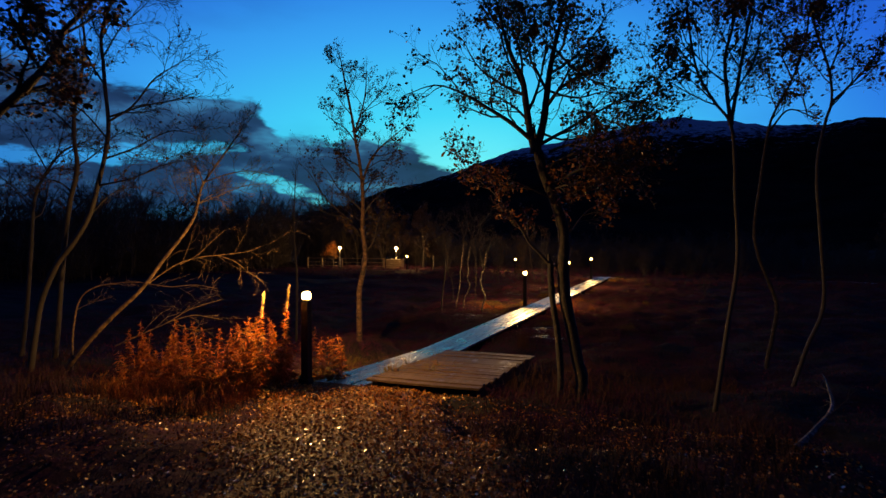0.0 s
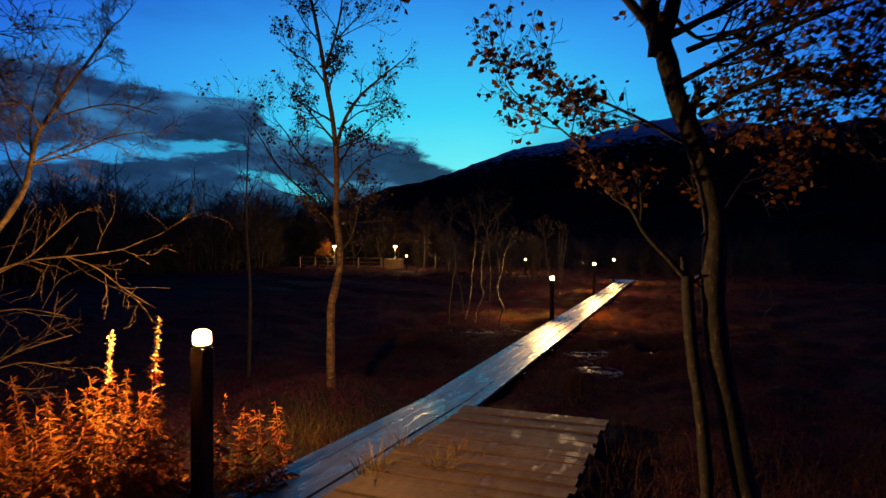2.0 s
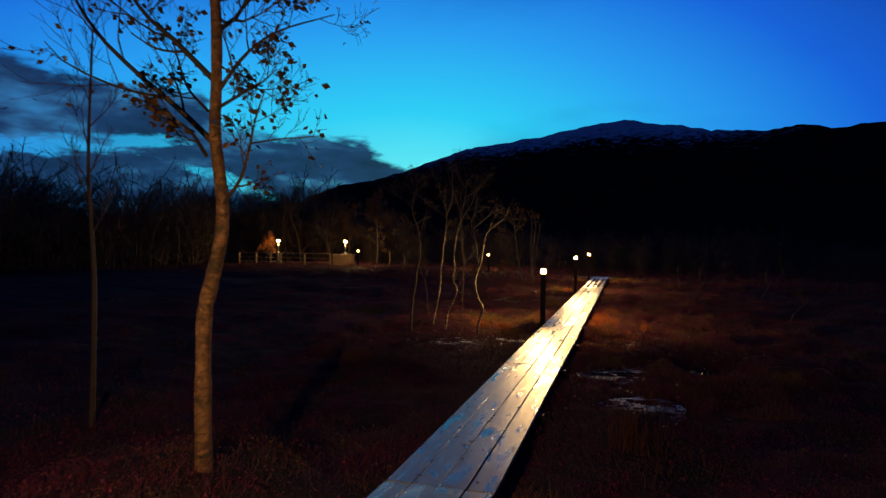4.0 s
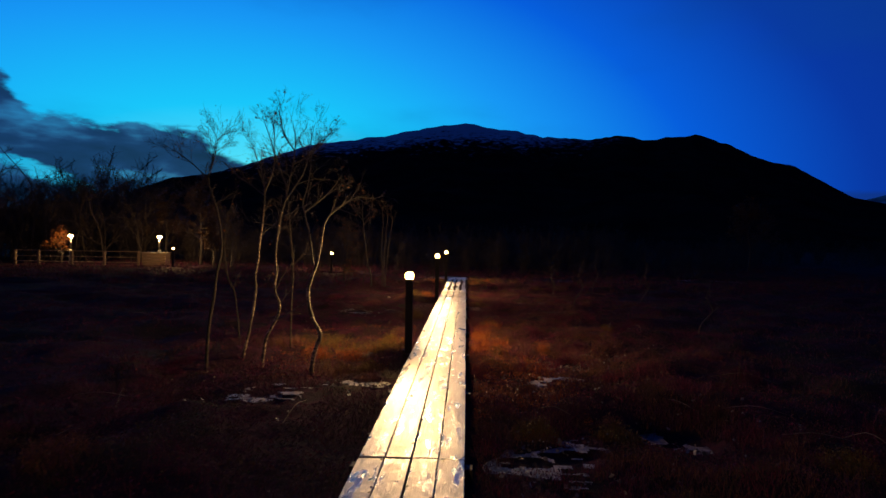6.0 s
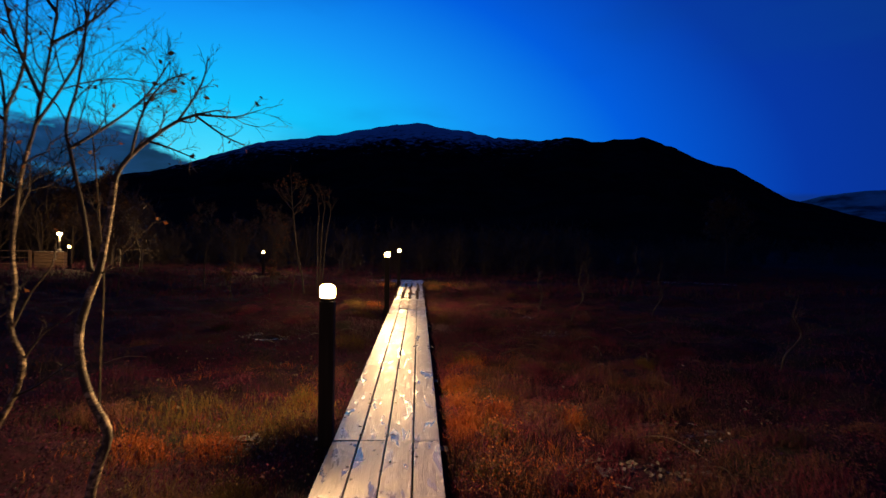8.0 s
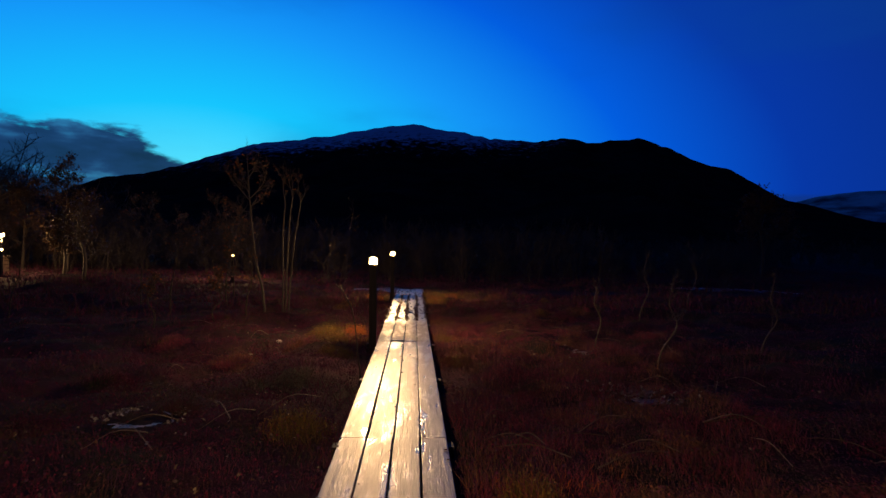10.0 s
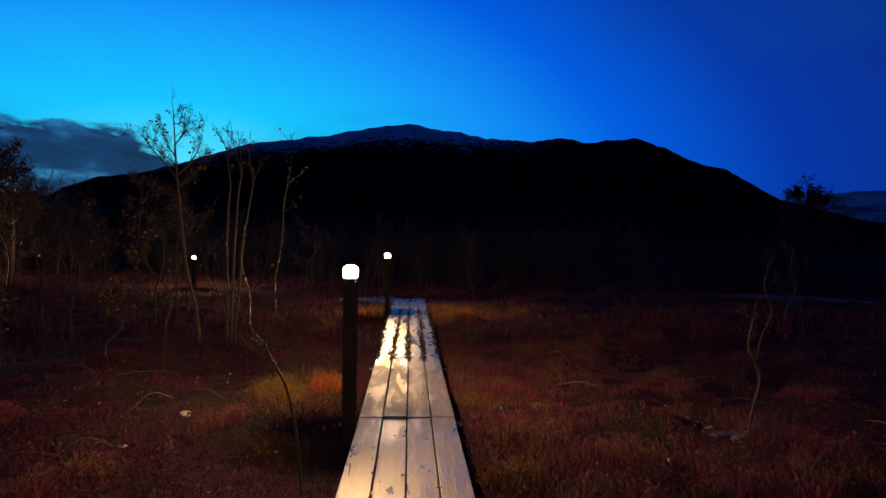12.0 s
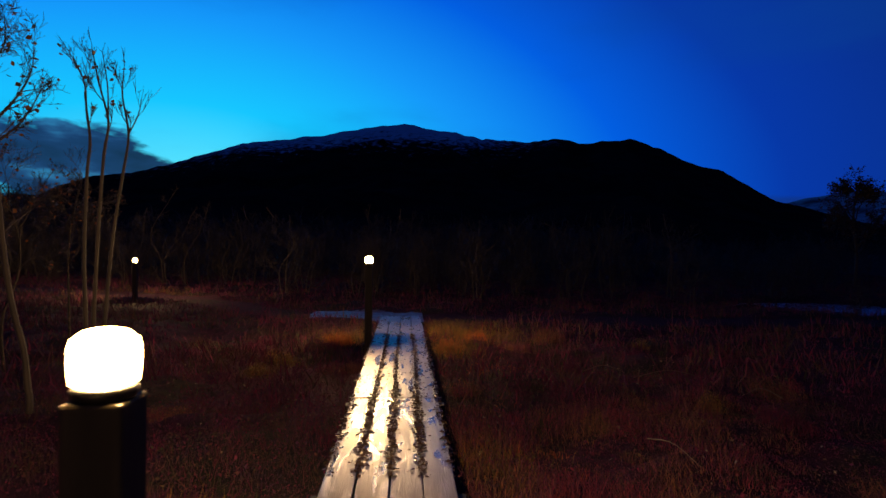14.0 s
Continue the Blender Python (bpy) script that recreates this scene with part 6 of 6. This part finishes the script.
spots = [(0.6, 0.3, 0.16, 0.26, 1), (0.66, 0.75, 0.2, 0.28, 1), (0.95, 0.6, 0.18, 0.22, 3), (1.0, 1.15, 0.2, 0.26, 1), (0.7, 1.35, 0.22, 0.28, 1), (1.72, 0.95, 0.14, 0.24, 1), (1.3, 2.05, 0.25, 0.26, 0), (0.75, 2.3, 0.28, 0.26, 1), (1.1, -0.5, 0.22, 0.2, 0), (1.5, 1.6, 0.2, 0.24, 0), (0.62, -0.9, 0.16, 0.2, 0), (0.7, -0.4, 0.2, 0.18, 3), (1.9, -0.55, 0.26, 0.22, 0), (2.3, -0.7, 0.3, 0.2, 0),
         (0.85, 3.1, 0.3, 0.24, 1), (2.2, 0.6, 0.3, 0.2, 0), (2.9, -1.7, 0.35, 0.2, 0), (0.75, -3.0, 0.22, 0.18, 0), (1.5, -2.9, 0.25, 0.18, 2), (-1.4, 0.4, 0.3, 0.24, 1), (-1.0, -0.6, 0.25, 0.22, 3),
         (-1.9, 0.1, 0.25, 0.2, 1), (-0.85, -1.4, 0.2, 0.18, 0), (-2.6, 0.9, 0.35, 0.22, 0), (-0.9, 1.6, 0.25, 0.22, 3), (0.75, 8.2, 0.22, 0.2, 3), (0.9, 9.2, 0.28, 0.22, 0), (1.6, 8.6, 0.3, 0.2, 0), (1.1, 10.6, 0.3, 0.22, 0),
         (-0.95, 8.7, 0.3, 0.24, 3), (-1.6, 9.4, 0.3, 0.2, 0), (-1.3, 10.5, 0.35, 0.24, 3), (-0.9, 11.0, 0.25, 0.22, 1), (-2.3, 8.6, 0.3, 0.2, 0), (0.8, 17.5, 0.25, 0.26, 1), (1.3, 18.2, 0.3, 0.28, 1), (1.9, 17.6, 0.3, 0.26, 0), (2.6, 18.5, 0.35, 0.28, 0), (-1.0, 18.1, 0.3, 0.26, 1)]
shrub_rng = random.Random(91)
for _ in range(70):
    side = 1 if shrub_rng.random() < 0.62 else -1
    spots.append((side * (0.7 + 3.6 * shrub_rng.random() ** 1.3), shrub_rng.uniform(-6, 19), shrub_rng.uniform(0.15, 0.38), shrub_rng.uniform(0.12, 0.24), shrub_rng.choice((0, 0, 2, 2, 2, 3))))
for i, (x, y, r, tall, kind) in enumerate(spots):
    low_shrub(x, y, r, tall, *SHRUB_KINDS[kind], 900 + i)


# ---- fireweed round the first lamp ----
def fireweed(seed, height, spike):
    """One stalk with withered leaves in whorls, and a pale seed spike on tall ones."""
    rs = np.random.RandomState(seed)
    ob = thing("fireweed_plant", Matrix(), "withered rust-coloured fireweed stalk beside the lamp" + (" with a pale seed spike" if spike else ""), "plant", "fireweed round the first lamp")
    p = spline([(0, 0, -0.05), (rs.uniform(-0.03, 0.03), rs.uniform(-0.03, 0.03), height * 0.5), (rs.uniform(-0.09, 0.09), rs.uniform(-0.06, 0.06), height)], 9)
    stalk = child("stalk", raw_mesh("stalk", *tubes([(p, np.linspace(0.005, 0.002, 9))], 5), M_WEED), ob)
    n = int(130 * height)
    u = rs.uniform(0.15, 0.8 if spike else 0.98, n)
    pos = np.stack([np.interp(u, np.linspace(0, 1, 9), p[:, i]) for i in range(3)], -1)
    a = rs.uniform(0, 2 * math.pi, n)
    el = rs.uniform(-0.5, 0.7, n)
    d = np.stack([np.cos(a) * np.cos(el), np.sin(a) * np.cos(el), np.sin(el)], -1)
    L = (0.115 * (1.25 - 0.8 * u) * rs.uniform(0.6, 1.2, n))[:, None]
    s = np.stack([-np.sin(a), np.cos(a), rs.uniform(-0.6, 0.6, n)], -1) * L * 0.085
    curl = np.stack([np.zeros(n), np.zeros(n), -rs.uniform(0.0, 0.5, n)], -1) * L
    v = np.stack([pos, pos + d * L * 0.45 + s, pos + d * L + curl, pos + d * L * 0.45 - s], 1).reshape(-1, 3)
    b = np.arange(n)[:, None] * 4
    child("foliage", raw_mesh("foliage", v, np.concatenate([b + [0, 1, 2], b + [0, 2, 3]]), M_WEED), ob)
    if spike:
        n = 240
        u = rs.uniform(0.74, 1.0, n)
        pos = np.stack([np.interp(u, np.linspace(0, 1, 9), p[:, i]) for i in range(3)], -1) + rs.normal(0, 0.006, (n, 3))
        v, f = leaf_quads(pos, 0.022, rs, 1.0)
        child("seed_spike", raw_mesh("seed_spike", v, f, M_SEED), stalk, "pale fluffy seed spike")
    return ob


kinds = [fireweed(800, 0.62, False), fireweed(801, 0.8, False), fireweed(802, 0.5, False)]
first = [(-0.62, -13.75), (-0.95, -13.9), (-0.8, -14.05)]
for ob, (x, y) in zip(kinds, first):
    ob.matrix_basis = pose(x, y, ground_at(x, y), 0, 0, 40)
tall = [fireweed(810, 1.42, True), fireweed(811, 1.3, True)]
for ob, (x, y) in zip(tall, ((-0.43, -13.92), (-0.82, -13.97))):
    ob.matrix_basis = pose(x, y, ground_at(x, y), 0, 0, 10)
rng = random.Random(77)
for i in range(95):
    u = rng.random()
    x = -0.45 - 2.6 * u**1.3 + rng.uniform(-0.1, 0.1)
    y = -13.75 - 0.35 * u + rng.gauss(0, 0.3)
    if i % 12 == 0:
        x, y = rng.uniform(-0.55, -0.1), rng.uniform(-13.3, -12.6)
    if x > -0.52 and y < -13.3:
        continue
    copy_thing(kinds[i % 3], Matrix.LocRotScale((x, y, ground_at(x, y)), Euler((rng.uniform(-0.15, 0.15), rng.uniform(-0.15, 0.15), rng.uniform(0, 6.28))), Vector((1, 1, 1)) * rng.uniform(0.8, 1.3)))

# ---- fallen leaves, stones, debris ----
M_SCRAP = plant_material("pale_dead_scraps", [(0.36, (0.09, 0.06, 0.045)), (0.5, (0.19, 0.15, 0.125)), (0.62, (0.12, 0.06, 0.035))], 2.0, 0.7, 0.75)
rs = np.random.RandomState(33)
n = 75000
x, y = rs.uniform(-2.5, 6, n), rs.uniform(-22, -12.8, n)
keep = (trail(x, y) > 0.2) | (rs.rand(n) < 0.3)
keep &= ~((x > 0.35) & (y > -13.3)) & ~((np.abs(x) < 0.45) & (y > -13.75))
x, y = x[keep], y[keep]
v, f = leaf_quads(np.stack([x, y, land(x, y) + rs.uniform(0.022, 0.05, len(x))], -1), 0.036, rs, 0.5)
v[:, 2] = np.maximum(v[:, 2], np.repeat(land(x, y) + 0.02, 4))
tagged(new("fallen_leaves", raw_mesh("fallen_leaves", v, f, M_LITTER)), "wet brown birch leaves strewn over the gravel", "leaves", kind="stuff")
# litter along the gaps of the far boards
n = 9000
gap = rs.choice([-0.205, 0.0, 0.2055, -0.4, 0.4], n, p=[0.27, 0.27, 0.27, 0.11, 0.08])
y = np.concatenate([11.8 + 6.2 * rs.beta(1.2, 1.2, n * 19 // 20), rs.uniform(-13, 18, n - n * 19 // 20)])
x = np.clip(gap + rs.normal(0, 0.017, n) * (1 + 0.6 * value_noise(gap * 9, y * 4, 75)) * (1 + 2 * (rs.rand(n) < 0.1)), -0.41, 0.41)
v, f = leaf_quads(np.stack([x, y, board_z(y) + 0.008], -1), 0.034, rs, 0.1)
v[:, 2] = np.clip(v[:, 2], np.repeat(board_z(y) + 0.004, 4), np.repeat(board_z(y) + 0.02, 4))
tagged(new("leaf_debris", raw_mesh("leaf_debris", v, f, M_DEBRIS_UNLIT_LEAF)), "dark leaf debris along the gaps between boards", "leaves", kind="stuff")
# pale scraps of dead leaf and lichen in the heather
n = 3200
x, y = np.concatenate([rs.normal(1.9, 1.1, n // 2), rs.normal(-1.8, 1.0, n - n // 2)]), rs.uniform(-6, 18, n)
ok = clear(x, y, 0.05) & (value_noise(x * 1.4, y * 1.4, 71) > -0.1)
x, y = x[ok], y[ok]
v, f = leaf_quads(np.stack([x, y, land(x, y) + rs.uniform(0.02, 0.12, len(x))], -1), 0.03, rs, 0.4)
tagged(new("pale_litter", raw_mesh("pale_litter", v, f, M_SCRAP)), "pale scraps of dead leaf and lichen among the heather", "leaves", kind="stuff")
# broken plates of thin ice and bleached mud in the hollows
n = 2600
pick = rs.randint(0, len(HOLLOWS), n)
hol = np.array(HOLLOWS)[pick]
x, y = hol[:, 0] + rs.normal(0, 0.6, n) * hol[:, 2], hol[:, 1] + rs.normal(0, 0.6, n) * hol[:, 2]
ok = (np.abs(x) > 0.55) & (value_noise(x * 3.2, y * 3.2, 73) > 0.05)
x, y = x[ok], y[ok]
v, f = leaf_quads(np.stack([x, y, land(x, y) + rs.uniform(0.02, 0.06, len(x))], -1), 0.045, rs, 0.3)
tagged(new("ice_shards", raw_mesh("ice_shards", v, f, M_ICE)), "broken pale ice plates lying in wet hollows", "ice", kind="stuff")
# bleached dead stems lying on the bog
lines = []
for i in range(70):
    x, y = (rs.uniform(0.9, 4.2), rs.uniform(-4, 16)) if i % 3 else (rs.uniform(-4, -1), rs.uniform(-4, 12))
    a, L = rs.uniform(0, 6.28), rs.uniform(0.3, 0.9)
    c, s = math.cos(a) * L / 2, math.sin(a) * L / 2
    z = ground_at(x, y) + 0.1
    lines.append((spline([(x - c, y - s, z - 0.06), (x, y, z + rs.uniform(-0.02, 0.06)), (x + c, y + s, z - 0.05)], 8), np.linspace(0.005, 0.002, 8)))
tagged(new("dead_stems", raw_mesh("dead_stems", *tubes(lines, 4), M_SCRAP)), "bleached dead stems bent over the bog", "plants", kind="stuff")


def fallen_branch(x, y, pts, r, label):
    t = Tree(int(100 * abs(x)), 0.6, 0.1)
    t.stem(pts, r, 0.01, 3, 0.4, 0.5, 1)
    ob = t.build("fallen_branch", (x, y, ground_at(x, y)), label, M_BIRCH, 0.0, category="branch")


fallen_branch(5.5, -14.8, [(0, 0, 0.05), (0.25, 0.5, 0.12), (0.5, 1.1, 0.2), (0.6, 1.9, 0.3)], 0.03, "pale fallen birch branch lying in the undergrowth")


def stone(x, y, r, seed, label="pale rounded stone lying in the heather"):
    bm = bmesh.new()
    bmesh.ops.create_icosphere(bm, subdivisions=3, radius=r)
    g = Vector((seed * 3.1, seed * 1.7, 0))
    for v in bm.verts:
        n = v.co.normalized()
        v.co *= 1 + 0.3 * noise.noise(n * 1.3 + g) + 0.12 * noise.noise(n * 3 + g)
        v.co.z *= 0.55
    ob = new("stone", bpy.data.meshes.new("stone"))
    for f in bm.faces:
        f.smooth = True
    bm.to_mesh(ob.data)
    bm.free()
    ob.data.materials.append(M_STONE)
    ob.location = (x, y, ground_at(x, y) + r * 0.15)
    tagged(ob, label, "stone", "stones on the bog")


for i, (x, y, r) in enumerate(((-2.0, 9.75, 0.05), (-2.3, 9.2, 0.03), (-1.3, 0.8, 0.05))):
    stone(x, y, r, i)

# ---- railing by the far path ----
railing = thing("railing", Matrix(), "grey timber railing beside the far gravel path", "railing")
RAIL = [(-28.0, 28.2), (-26.4, 28.1), (-24.2, 28.0), (-22.1, 27.95), (-19.9, 27.9)]
for x, y in RAIL:
    bm = bmesh.new()
    z = ground_at(x, y)
    box(bm, x - 0.06, x + 0.06, y - 0.06, y + 0.06, z - 0.2, 0.86, 0.01)
    part("post", bm, M_TIMBER, railing)
for (xa, ya), (xb, yb) in zip(RAIL, RAIL[1:]):
    for z, hgt in ((0.84, 0.05), (0.48, 0.04), (0.16, 0.04)):
        bm = bmesh.new()
        box(bm, xa + 0.065, xb - 0.065, min(ya, yb) - 0.02, max(ya, yb) + 0.02, z - hgt, z, 0.006)
        part("rail", bm, M_TIMBER, railing)
bench = thing("timber_box", pose(-18.9, 28.1, ground_at(-18.9, 28.1)), "squat lit timber box at the railing's end", "box")
for i in range(5):
    bm = bmesh.new()
    box(bm, -0.75, 0.75, -0.3, 0.3, 0.02 + i * 0.17, 0.17 + i * 0.17, 0.012)
    part("board", bm, M_TIMBER, bench)
bm = bmesh.new()
box(bm, -0.8, 0.8, -0.34, 0.34, 0.87, 0.91, 0.008)
part("lid", bm, M_TIMBER, bench)
